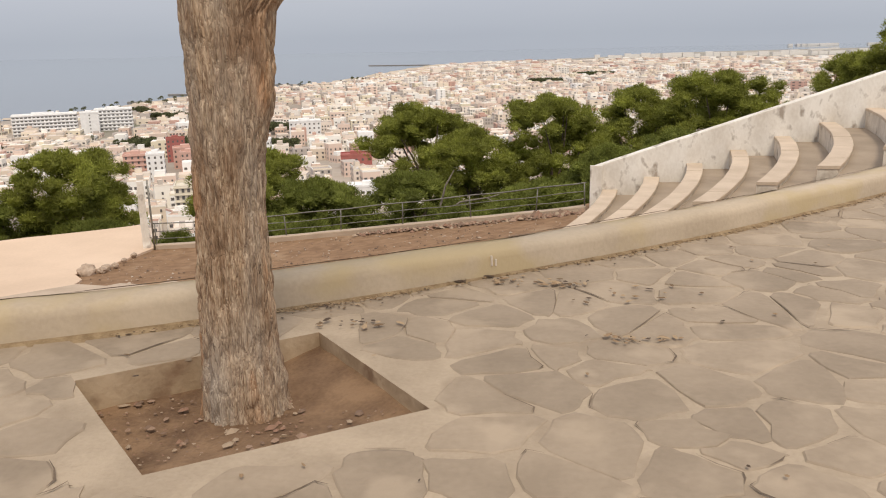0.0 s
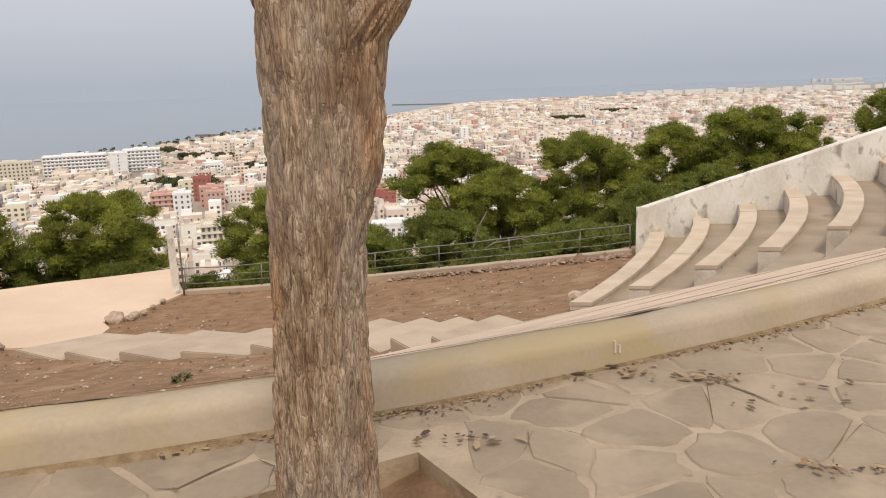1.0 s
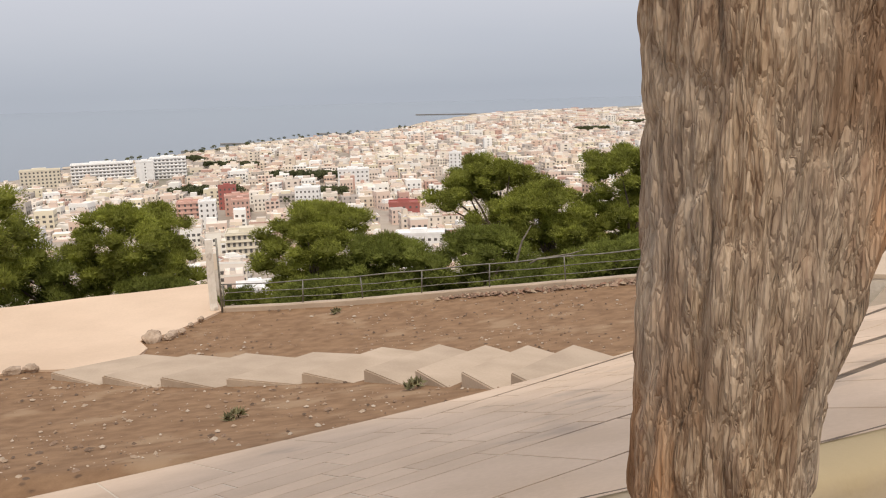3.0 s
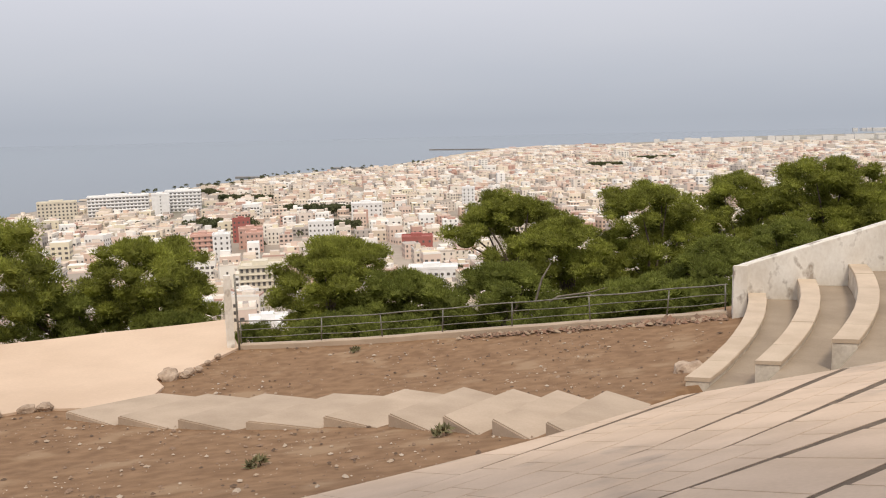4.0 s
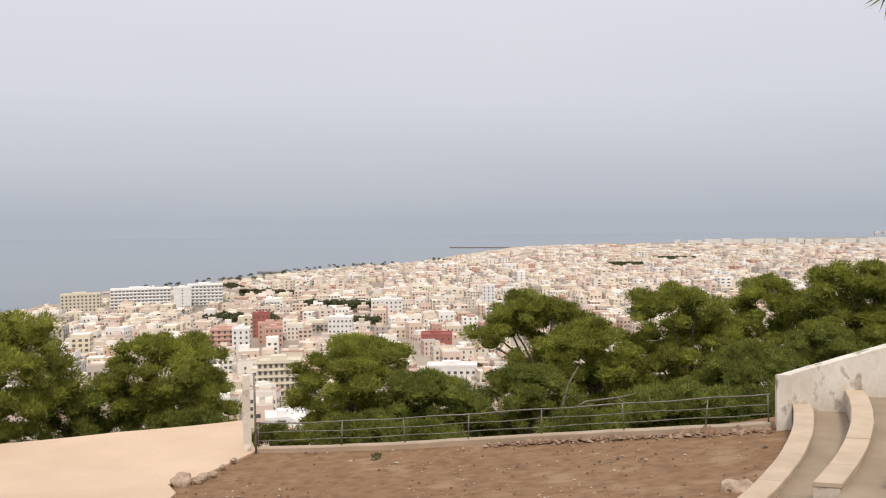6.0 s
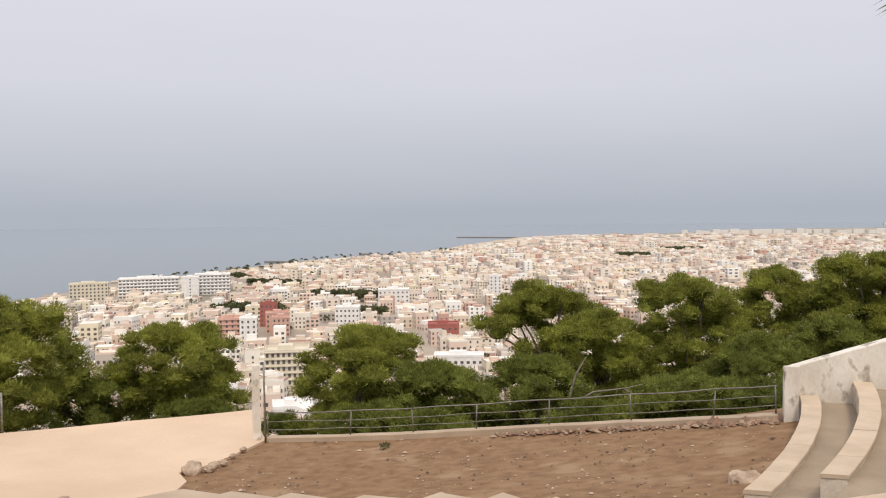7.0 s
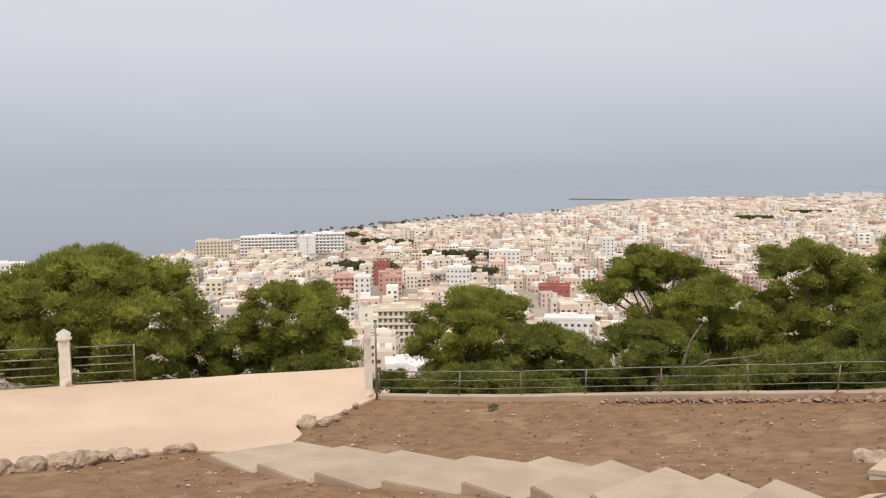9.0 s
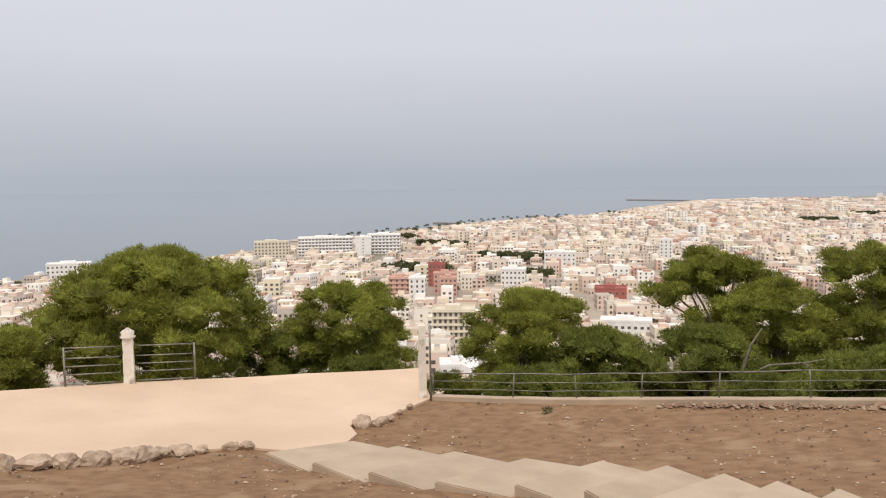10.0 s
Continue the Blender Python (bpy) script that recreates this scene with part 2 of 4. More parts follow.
M_ROOFS = palette("town_roofs", [(0.64, 0.56, 0.48), (0.78, 0.72, 0.64), (0.46, 0.40, 0.35), (0.85, 0.81, 0.75), (0.68, 0.56, 0.46), (0.56, 0.42, 0.34), (0.74, 0.66, 0.57), (0.40, 0.35, 0.31)])
M_GLASS = pm("window_dark", (0.085, 0.08, 0.078), (0.16, 0.15, 0.14), 1, 0.3, 0, 5)
M_CITYGREEN = pm("town_trees", (0.07, 0.08, 0.035), (0.14, 0.15, 0.07), 0.1, 0.9, 0, 3, 0.3, island=True)


def paint(name, c):
    return pm(name, tuple(v * 0.88 for v in c), c, 0.3, 0.85, 0.1, 4)


# builders
def link(name, bm, material, parent=None, label=""):
    me = bpy.data.meshes.new(name)
    bm.normal_update()
    bm.to_mesh(me)
    bm.free()
    for m in material if isinstance(material, (list, tuple)) else [material]:
        me.materials.append(m)
    ob = new(name, me)
    ob.parent = parent
    if label:
        tagged(ob, label)
    return ob


part = link


def soup(name, verts, faces, material, parent=None, idx=None, smooth=False):
    me = bpy.data.meshes.new(name)
    me.from_pydata([tuple(v) for v in verts], [], faces)
    for m in material if isinstance(material, (list, tuple)) else [material]:
        me.materials.append(m)
    if idx is not None:
        me.polygons.foreach_set("material_index", np.array(idx, dtype=np.int32))
    if smooth:
        me.polygons.foreach_set("use_smooth", np.ones(len(faces), dtype=bool))
    me.update()
    ob = new(name, me)
    ob.parent = parent
    return ob


def empty(name, at=(0, 0, 0), rz=0.0):
    ob = new(name)
    ob.matrix_basis = pose(*at, 0, 0, rz)
    return ob


def block(bm, a, b, bev=0.0, m=None):
    """A box from corner a to corner b, with rounded edges, moved by m."""
    r = bmesh.ops.create_cube(bm, size=1)
    vs = r["verts"]
    for v in vs:
        v.co = [a[i] + (b[i] - a[i]) * (v.co[i] + 0.5) for i in range(3)]
    if bev:
        es = list({e for v in vs for e in v.link_edges})
        g = bmesh.ops.bevel(bm, geom=es, offset=bev, segments=2, affect="EDGES", profile=0.6)
        vs = list({v for f in g["faces"] for v in f.verts})
    if m:
        bmesh.ops.transform(bm, matrix=m, verts=list({w for v in vs for f in v.link_faces for w in f.verts}))
    return bm


def tube(bm, path, radii, sides=8, rough=0.0, seed=0):
    """A tapering tube along a path, closed at both ends."""
    rings = []
    for k, (p, r) in enumerate(zip(path, radii)):
        p = Vector(p)
        ahead = (Vector(path[min(k + 1, len(path) - 1)]) - Vector(path[max(k - 1, 0)])).normalized()
        side = ahead.cross(Vector((0.31, 0.95, 0.05))).normalized()
        up = side.cross(ahead)
        ring = []
        for a in range(sides):
            w = 2 * math.pi * a / sides
            rr = r * (1 + rough * noise.noise(Vector((math.cos(w) * 2 + seed, math.sin(w) * 2, p.z * 1.5))))
            ring.append(bm.verts.new(p + (side * math.cos(w) + up * math.sin(w)) * rr))
        rings.append(ring)
    for r0, r1 in zip(rings, rings[1:]):
        for a in range(sides):
            f = bm.faces.new((r0[a], r0[(a + 1) % sides], r1[(a + 1) % sides], r1[a]))
            f.smooth = True
    bm.faces.new(list(reversed(rings[0])))
    bm.faces.new(rings[-1])
    return bm


# the lie of the land
def H(x, y):
    """Height of the sloping earth field and plaza below the terrace."""
    return 0.21304 * x - 0.4468 * y - 0.001568 * x * y + 0.007793 * y * y + 0.005118 * x * x + 2.5434


K1, DU, DN = (-1.2, 5.73), (0.759, 0.651), (-0.651, 0.759)
FALL, RAMP_END = 0.35, 10.05


def us(x, y):
    dx, dy = x - K1[0], y - K1[1]
    return dx * DU[0] + dy * DU[1], dx * DN[0] + dy * DN[1]


def ramp_at(u, s, up=0.0):
    return (K1[0] + DU[0] * u + DN[0] * s, K1[1] + DU[1] * u + DN[1] * s, 0.05 - FALL * s + up)


def ramp_z(x, y):
    return 0.05 - FALL * us(x, y)[1]


def ramp_edge(u):
    """Where the apron ends against the earth, measured out from the kerb."""
    u = max(u, -2.5)
    return 6.5 - 0.1 * u + 0.04 * u * u


KERB_FIT = np.polyfit([-2.86, -2.05, -1.32, -0.48, 0.42, 1.29, 2.88], [4.56, 5.05, 5.46, 6.09, 6.59, 7.4, 8.95], 2)


def kerb_y(x):
    lo, hi = -3.2, 4.0
    if x < lo:
        return float(np.polyval(KERB_FIT, lo)) + (x - lo) * float(np.polyval(np.polyder(KERB_FIT), lo))
    if x > hi:
        return float(np.polyval(KERB_FIT, hi)) + (x - hi) * float(np.polyval(np.polyder(KERB_FIT), hi))
    return float(np.polyval(KERB_FIT, x))


def drop_off(x, y):
    """How far the ground falls away behind the plaza's outer edge."""
    d = (x + 24.8) * -0.726 + (y - 20.25) * 0.687
    return 0.7 + 0.5 * d if d > 0.15 and x < -13.5 else 0.0


# sea, plain, slope
def flat(name, pts, z, m, label, cat, rest=0.0):
    bm = bmesh.new()
    f = bm.faces.new([bm.verts.new((x, y, z)) for x, y in pts])
    bm.normal_update()
    if f.normal.z < 0:
        f.normal_flip()
    return tagged(link(name, bm, m), label, cat, kind="structure")


flat("water", [(-4900, -900), (4900, -900), (4900, 4900), (-4900, 4900)], -86, M_SEA, "calm grey-blue sea under a hazy overcast sky", "sea")
COAST = [(-690, -600), (-680, 300), (-648, 484), (-615, 694), (-638, 813), (-652, 940), (-606, 1050), (-594, 1180), (-586, 1334), (-562, 1415), (-528, 1490), (-468, 1535), (-436, 1790), (-412, 2200), (-372, 2560), (-289, 2719), (26, 2880), (413, 3450), (900, 3600), (2600, 4050), (4800, 4300)]
coast_smooth = []
for (x0, y0), (x1, y1) in zip(COAST, COAST[1:]):
    for k in range(6):
        f = k / 6
        coast_smooth.append((x0 + (x1 - x0) * f + 9 * math.sin(k * 2.1 + y0), y0 + (y1 - y0) * f))
flat("coastal_plain", coast_smooth + [(4800, 4300), (4800, -600)], -85, M_PLAIN, "pale built-up coastal plain seen from the hill", "ground")
flat("beach", [(x - 16, y) for x, y in coast_smooth if 900 < y < 2950] + [(x + 26, y) for x, y in reversed(coast_smooth) if 900 < y < 2950], -84.7, M_SAND, "narrow strip of pale sandy beach along the sea", "beach")
flat("far_shore", [(-250, 2760), (26, 2900), (413, 3470), (900, 3620), (2600, 4070), (4700, 4320), (4700, 2900)], -84.6, M_FARLAND, "hazy far fields beyond the town", "ground")


def slope_z(x, y):
    top = -5.75 + 0.085 * (min(x, 40) + 13)
    d = max(0.0, y - 27.5 + 0.18 * max(0.0, -x - 14))
    z = top - 0.33 * d + 0.5 * noise.noise(Vector((x * 0.08, y * 0.08, 0)))
    return max(z, -85.3)


vs, fs = [], []
gx = [-420, -300, -220, -160, -120, -90, -70, -55, -45, -38, -32, -26, -21, -16, -12, -8, -4, 0, 4, 8, 12, 16, 21, 27, 34, 45, 60, 90, 140, 220, 340]
gy = [6, 12, 18, 22, 25, 27.4, 29, 31, 34, 38, 43, 49, 56, 64, 74, 86, 100, 120, 150, 190, 240, 270, 300]
for y in gy:
    for x in gx:
        vs.append((x, y, min(slope_z(x, y) - drop_off(x, y), (H(x, y) - 0.9) if y < 29 and -34 < x < 3 else 99, -6.5 if x > 3 and y < 27.4 else 99)))
for j in range(len(gy) - 1):
    for i in range(len(gx) - 1):
        a = j * len(gx) + i
        fs.append((a, a + 1, a + 1 + len(gx), a + len(gx)))
tagged(soup("hillside_ground", vs, fs, M_HILL, smooth=True), "steep scrub-covered hillside dropping to the town", "hillside", kind="structure")

# earth field
vs, fs = [], []
nx, ny = 190, 150
for j in range(ny):
    for i in range(nx):
        x, y = -36 + 39.5 * i / (nx - 1), 1.5 + 25.4 * j / (ny - 1)
        u, s_ = us(x, y)
        out = s_ - ramp_edge(u)
        z = H(x, y)
        if out < 2 and u < 9:
            z = min(z, ramp_z(x, y) - 0.12 if out < 0 else 0.05 - FALL * ramp_edge(u) - 0.07 + 0.02 * out)
        if y > 14.5 and x > -0.75 + 0.45 * (y - 17.7) - 0.022 * (y - 17.7) ** 2:
            z = min(z, -3.4)
        if y < kerb_y(x) + 1.0:
            z = min(z, -0.45)
        z -= drop_off(x, y)
        z += 0.025 * noise.noise(Vector((x * 0.6, y * 0.6, 0))) + 0.008 * noise.noise(Vector((x * 2.3, y * 2.3, 4)))
        vs.append((x, y, z))
for j in range(ny - 1):
    for i in range(nx - 1):
        a = j * nx + i
        fs.append((a, a + 1, a + 1 + nx, a + nx))
tagged(soup("earth_ground", vs, fs, M_DIRT, smooth=True), "bare reddish-brown earth slope strewn with small stones", "earth", kind="structure")

# plaza
PLAZA = [(-13.45, 26.3), (-13.6, 24.3), (-13.75, 23.2), (-14.0, 22.5), (-13.3, 21.7), (-12.9, 20.4), (-13.2, 19.4), (-14.2, 19.3), (-15.0, 19.2), (-15.8, 18.0), (-16.1, 16.8), (-16.8, 15.7), (-17.4, 14.8), (-18.2, 13.2), (-19.4, 11.0), (-31, 8), (-34, 14), (-30, 16.2), (-24.8, 20.25), (-24.0, 21.95), (-23.0, 23.56), (-21.6, 25.14), (-18.95, 27.57), (-15.6, 29.7)]


def sheet(name, outline, up, thick, m):
    bm = bmesh.new()
    f = bm.faces.new([bm.verts.new((x, y, 0)) for x, y in outline])
    bm.normal_update()
    if f.normal.z < 0:
        f.normal_flip()
    bmesh.ops.triangulate(bm, faces=bm.faces[:])
    for _ in range(3):
        bmesh.ops.subdivide_edges(bm, edges=bm.edges[:], cuts=1, use_grid_fill=True)
    for v in bm.verts:
        v.co.z = H(v.co.x, v.co.y) + up
    g = bmesh.ops.extrude_face_region(bm, geom=bm.faces[:])
    for v in g["geom"]:
        if isinstance(v, bmesh.types.BMVert):
            v.co.z -= thick
    bmesh.ops.recalc_face_normals(bm, faces=bm.faces[:])
    return link(name, bm, m)


tagged(sheet("plaza_pavement", PLAZA, 0.06, 0.5, M_PLAZA), "smooth pale beige concrete plaza on the slope", "plaza", kind="structure")

# terrace and pit
PIT = [(-1.30, 4.95), (-0.57, 4.08), (-1.52, 3.44), (-2.26, 4.22)]
bm = bmesh.new()
xs = [-14 + 0.5 * k for k in range(57)]
edge = [(x, kerb_y(x) + 0.12) for x in xs]
ring_out = edge + [(14, -9), (-14, -9)]
pit_c = (-1.4, 4.2)
top = [bm.verts.new((x, y, 0)) for x, y in ring_out]
hole = [bm.verts.new((x, y, 0)) for x, y in PIT]
far_i = min(range(len(edge)), key=lambda k: abs(edge[k][0] + 1.0))
lef_i, rig_i = 0, len(edge) - 1
n_all = len(top)
bm.faces.new([hole[3], hole[0]] + [top[k] for k in range(far_i, lef_i - 1, -1)])
bm.faces.new([hole[0], hole[1]] + [top[k] for k in range(rig_i, far_i - 1, -1)])
bm.faces.new([hole[1], hole[2], top[n_all - 2], top[rig_i]])
bm.faces.new([hole[2], hole[3], top[lef_i], top[n_all - 1], top[n_all - 2]])
low = [bm.verts.new((x, y, -0.35)) for x, y in PIT]
for k in range(4):
    bm.faces.new((hole[k], hole[(k + 1) % 4], low[(k + 1) % 4], low[k])).material_index = 1
outer_low = [bm.verts.new((x, y, -2.5)) for x, y in edge]
for k in range(len(edge) - 1):
    bm.faces.new((top[k], top[k + 1], outer_low[k + 1], outer_low[k]))
bmesh.ops.recalc_face_normals(bm, faces=bm.faces[:])
terrace = tagged(link("terrace_pavement", bm, [M_MORTAR, M_PITWALL]), "terrace of irregular flagstones with wide sandy joints", "paving", kind="structure")

vs, fs = [], []
for j in range(15):
    for i in range(15):
        a, b = i / 14, j / 14
        x = (PIT[3][0] * (1 - a) + PIT[0][0] * a) * (1 - b) + (PIT[2][0] * (1 - a) + PIT[1][0] * a) * b
        y = (PIT[3][1] * (1 - a) + PIT[0][1] * a) * (1 - b) + (PIT[2][1] * (1 - a) + PIT[1][1] * a) * b
        rim = min(a, 1 - a, b, 1 - b)
        near = max(0, b - 0.5) * 2
        side = max(0, a - 0.72) / 0.28
        d = math.hypot(x + 1.4, y - 4.3)
        vs.append((x, y, -0.17 + 0.11 * max(near, 0.9 * side) + 0.05 * max(0, 0.4 - d) + 0.02 * noise.noise(Vector((x * 6, y * 6, 2)))))
for j in range(14):
    for i in range(14):
        a = j * 15 + i
        fs.append((a, a + 1, a + 16, a + 15))
tagged(soup("tree_pit_ground", vs, fs, M_PIT, smooth=True), "square earth pit sunk into the paving round the trunk", "tree pit", kind="structure")

# kerb
prof = [(0.0, -0.1), (0.012, 0.12), (0.02, 0.155), (0.045, 0.18), (0.12, 0.188), (0.24, 0.185), (0.27, 0.165), (0.28, -0.2)]
rows = []
bm = bmesh.new()
for k in range(150):
    x = -12 + 24 * k / 149
    y = kerb_y(x)
    sl = kerb_y(x + 0.01) - kerb_y(x - 0.01)
    nn = Vector((-sl, 0.02, 0)).normalized()
    wob = 0.012 * noise.noise(Vector((x * 1.3, 0, 7)))
    rows.append([bm.verts.new((x + nn.x * (a + wob), y + nn.y * (a + wob), z + 0.012 * noise.noise(Vector((x * 2, a * 9, z * 6))))) for a, z in prof])
for r0, r1 in zip(rows, rows[1:]):
    for a in range(len(prof) - 1):
        f = bm.faces.new((r0[a], r1[a], r1[a + 1], r0[a + 1]))
        f.smooth = True
bmesh.ops.recalc_face_normals(bm, faces=bm.faces[:])
kerb = tagged(link("kerb_trim", bm, M_KERB), "low rounded ochre concrete kerb edging the terrace", "kerb", kind="structure")

for dx, z0, z1 in ((-0.012, 0.08, 0.145), (0.012, 0.075, 0.12)):
    x = -0.453 + dx
    bm = bmesh.new()
    block(bm, (-0.006, 0.002, z0), (0.006, 0.02, z1), 0.002, pose(x, kerb_y(x), 0, 0, 0, 38))
    part("chalk_mark", bm, M_JOINT, kerb, "short white chalk stroke")

# benches and platforms of the open-air theatre
def bench_x(k, y):
    dy = y - 17.7
    return -0.98 + 1.17 * k + 0.45 * dy - 0.0220 * dy * dy


Y_NEAR, Y_FAR = 17.85, 25.35


def strip(name, k, a, b, z0, z1, m, parent, y0=Y_NEAR, y1=Y_FAR, bev=0.0, n=16, zlow=None):
    """A curved slab between two lines across one tier."""
    bm = bmesh.new()
    rows = []
    for j in range(n + 1):
        y = y0 + (y1 - y0) * j / n
        xa, xb = bench_x(k, y) + a, bench_x(k, y) + b
        w = 0.012 * noise.noise(Vector((y * 1.7, k * 3.1, a)))
        zb = z0 if zlow is None else zlow
        rows.append([bm.verts.new(c) for c in ((xa + w, y, zb), (xa + w, y, z1 - bev), (xa + w + bev, y, z1), (xb + w - bev, y, z1), (xb + w, y, z1 - bev), (xb + w, y, zb))])
    for r0, r1 in zip(rows, rows[1:]):
        for c in range(6):
            bm.faces.new((r0[c], r0[(c + 1) % 6], r1[(c + 1) % 6], r1[c]))
    bm.faces.new(list(reversed(rows[0])))
    bm.faces.new(rows[-1])
    bmesh.ops.recalc_face_normals(bm, faces=bm.faces[:])
    return link(name, bm, m, parent)


for k in range(11):
    zt = -2.95 + 0.38 * k
    yn = Y_NEAR - 0.12 * (k % 2) - (0.25 * (k - 4) if k > 4 else 0)
    bench = tagged(empty("bench", (0, 0, 0)), "long curved concrete bench with worn whitewashed end", "bench", "tiers of benches")
    strip("body", k, 0.015, 0.40, -4.3, zt - 0.07, M_BENCHW, bench, y0=yn + 0.02)
    cuts = [yn, yn + 1.1, yn + 2.9, yn + 4.6, yn + 6.2, Y_FAR]
    for a, b in zip(cuts, cuts[1:]):
        strip("seat_slab", k, 0.0, 0.43, zt - 0.066, zt + 0.004 * ((k * 7 + int(a * 3)) % 3), M_BENCH, bench, y0=a + 0.006, y1=b - 0.006, bev=0.012, n=5)
    tagged(strip("tier_floor", k, 0.405, 1.18, -4.3, zt - 0.16, M_PLAT, None, y0=yn - 2.6), "grey concrete tier floor between benches", "tier", kind="structure")

# white wall
bm = bmesh.new()
cols = []
for k in range(40):
    x = 0.82 + 13.5 * k / 39
    zt = -2.3 + 0.335 * (x - 0.85) + 0.015 * noise.noise(Vector((x * 1.5, 3, 0)))
    cols.append([bm.verts.new(c) for c in ((x, 25.3, -4.6), (x, 25.3, zt - 0.03), (x, 25.33, zt), (x, 25.57, zt), (x, 25.6, zt - 0.03), (x, 25.6, -4.6))])
for r0, r1 in zip(cols, cols[1:]):
    for c in range(6):
        bm.faces.new((r0[c], r1[c], r1[(c + 1) % 6], r0[(c + 1) % 6]))
bm.faces.new(list(reversed(cols[0])))
bm.faces.new(cols[-1])
bmesh.ops.recalc_face_normals(bm, faces=bm.faces[:])
tagged(link("wall_east", bm, M_WHITE), "flaking whitewashed wall with a sloping top", "wall", kind="structure")
bm = bmesh.new()
block(bm, (0.80, 25.22, -4.4), (1.15, 25.3, -2.24), 0.015)
tagged(link("wall_pier", bm, M_WHITE), "whitewashed pier closing the end of the wall", "wall", kind="structure")

# railing along the earth field
rail_pts = [(-13.45, 26.35), (-10.93, 26.6), (-9.04, 26.75), (-7.22, 26.88), (-5.14, 26.85), (-2.88, 26.55), (-0.81, 26.05), (0.7, 25.6)]


def rail_base(f):
    i = min(int(f), len(rail_pts) - 2)
    g = f - i
    x = rail_pts[i][0] * (1 - g) + rail_pts[i + 1][0] * g
    y = rail_pts[i][1] * (1 - g) + rail_pts[i + 1][1] * g
    return x, y, -5.22 + (x + 13.6) * 0.1095 + 0.0052 * (x + 13.6) * (0.7 - x) * -1.0


bm = bmesh.new()
cols = []
for k in range(57):
    x, y, z = rail_base(7 * k / 56)
    w = 0.015 * noise.noise(Vector((x * 1.1, 0, 0)))
    cols.append([bm.verts.new(c) for c in ((x, y - 0.14 + w, z - 0.9), (x, y - 0.14 + w, z + 0.14), (x, y - 0.12, z + 0.16 + w), (x, y + 0.12, z + 0.16 + w), (x, y + 0.14, z + 0.14), (x, y + 0.14, z - 0.9))])
for r0, r1 in zip(cols, cols[1:]):
    for c in range(6):
        bm.faces.new((r0[c], r1[c], r1[(c + 1) % 6], r0[(c + 1) % 6]))
bm.faces.new(list(reversed(cols[0])))
bm.faces.new(cols[-1])
bmesh.ops.recalc_face_normals(bm, faces=bm.faces[:])
tagged(link("rail_wall", bm, M_STEP), "low concrete footing wall under the railing", "wall", kind="structure")
railing = tagged(empty("railing"), "long grey tubular steel railing with three bars", "railing")
for lift, r in ((0.86, 0.02), (0.60, 0.013), (0.36, 0.013)):
    bm = bmesh.new()
    pts = [rail_base(7 * k / 40) for k in range(41)]
    tube(bm, [(x, y, z + lift + 0.012 * math.sin(k * 0.9 + lift * 9)) for k, (x, y, z) in enumerate(pts)], [r] * 41, 8)
    part("bar", bm, M_STEEL, railing)
for k in range(8):
    x, y, z = rail_base(min(k + 0.02, 6.98))
    bm = bmesh.new()
    lean = 0.05 * math.sin(k * 2.3)
    tube(bm, [(x, y, z + 0.12), (x + lean, y, z + 0.87)], [0.021, 0.019], 8)
    part("post", bm, M_STEEL, railing)

# gate pillars and short railings of the plaza
def pillar(x, y, z, h, w, cap, rz, label):
    p = tagged(empty("gate_pillar", (x, y, z), rz), label, "pillar")
    bm = bmesh.new()
    n = 18
    rows = []
    for k in range(n + 1):
        zz = -0.3 + (h + 0.3) * k / n
        ww = w / 2 * (1 - 0.06 * k / n)
        rows.append([bm.verts.new((sx * ww + 0.025 * noise.noise(Vector((sx * 3 + x, zz * 5, sy))), sy * ww + 0.02 * noise.noise(Vector((sx, zz * 5, sy * 4 + 5))), zz)) for sx, sy in ((-1, -1), (1, -1), (1, 1), (-1, 1))])
    for r0, r1 in zip(rows, rows[1:]):
        for c in range(4):
            bm.faces.new((r0[c], r0[(c + 1) % 4], r1[(c + 1) % 4], r1[c]))
    bm.faces.new(rows[-1])
    part("shaft", bm, M_WHITE, p)
    if cap:
        bm = bmesh.new()
        tube(bm, [(0, 0, h - 0.04), (0, 0, h), (0, 0, h + 0.05), (0, 0, h + 0.09), (0, 0, h + 0.2), (0, 0, h + 0.27), (0, 0, h + 0.33)], [w * 0.45, w * 0.72, w * 0.74, w * 0.6, w * 0.66, w * 0.34, 0.03], 12)
        part("cap", bm, M_WHITE, p, "moulded pointed white cap")
    return p


pillar(-13.72, 26.28, -5.2, 2.3, 0.23, False, 28, "tall chipped whitewashed post at the plaza corner")
bm = bmesh.new()
tube(bm, [(-13.40, 26.2, -5.2), (-13.42, 26.2, -2.85)], [0.03, 0.03], 8)
tagged(link("pole", bm, M_STEEL), "thin grey steel pole beside the post", "pole")
pillar(-22.95, 23.5, -4.98, 1.52, 0.33, True, 40, "white pillar with a moulded pointed cap")
for (x0, y0), (x1, y1) in (((-22.83, 23.72), (-21.65, 25.1)), ((-23.1, 23.3), (-24.0, 21.9))):
    r = tagged(empty("plaza_railing", (x0, y0, H(x0, y0))), "short grey steel railing of five bars beside the pillar", "railing", "plaza railings")
    dz = H(x1, y1) - H(x0, y0)
    dx, dy = x1 - x0, y1 - y0
    for lift in (0.12, 0.42, 0.68, 0.94, 1.27):
        bm = bmesh.new()
        tube(bm, [(0, 0, lift), (dx, dy, dz + lift)], [0.022, 0.022], 8)
        part("bar", bm, M_STEEL, r)
    bm = bmesh.new()
    tube(bm, [(dx, dy, dz), (dx, dy, dz + 1.3)], [0.035, 0.035], 8)
    part("post", bm, M_STEEL, r)

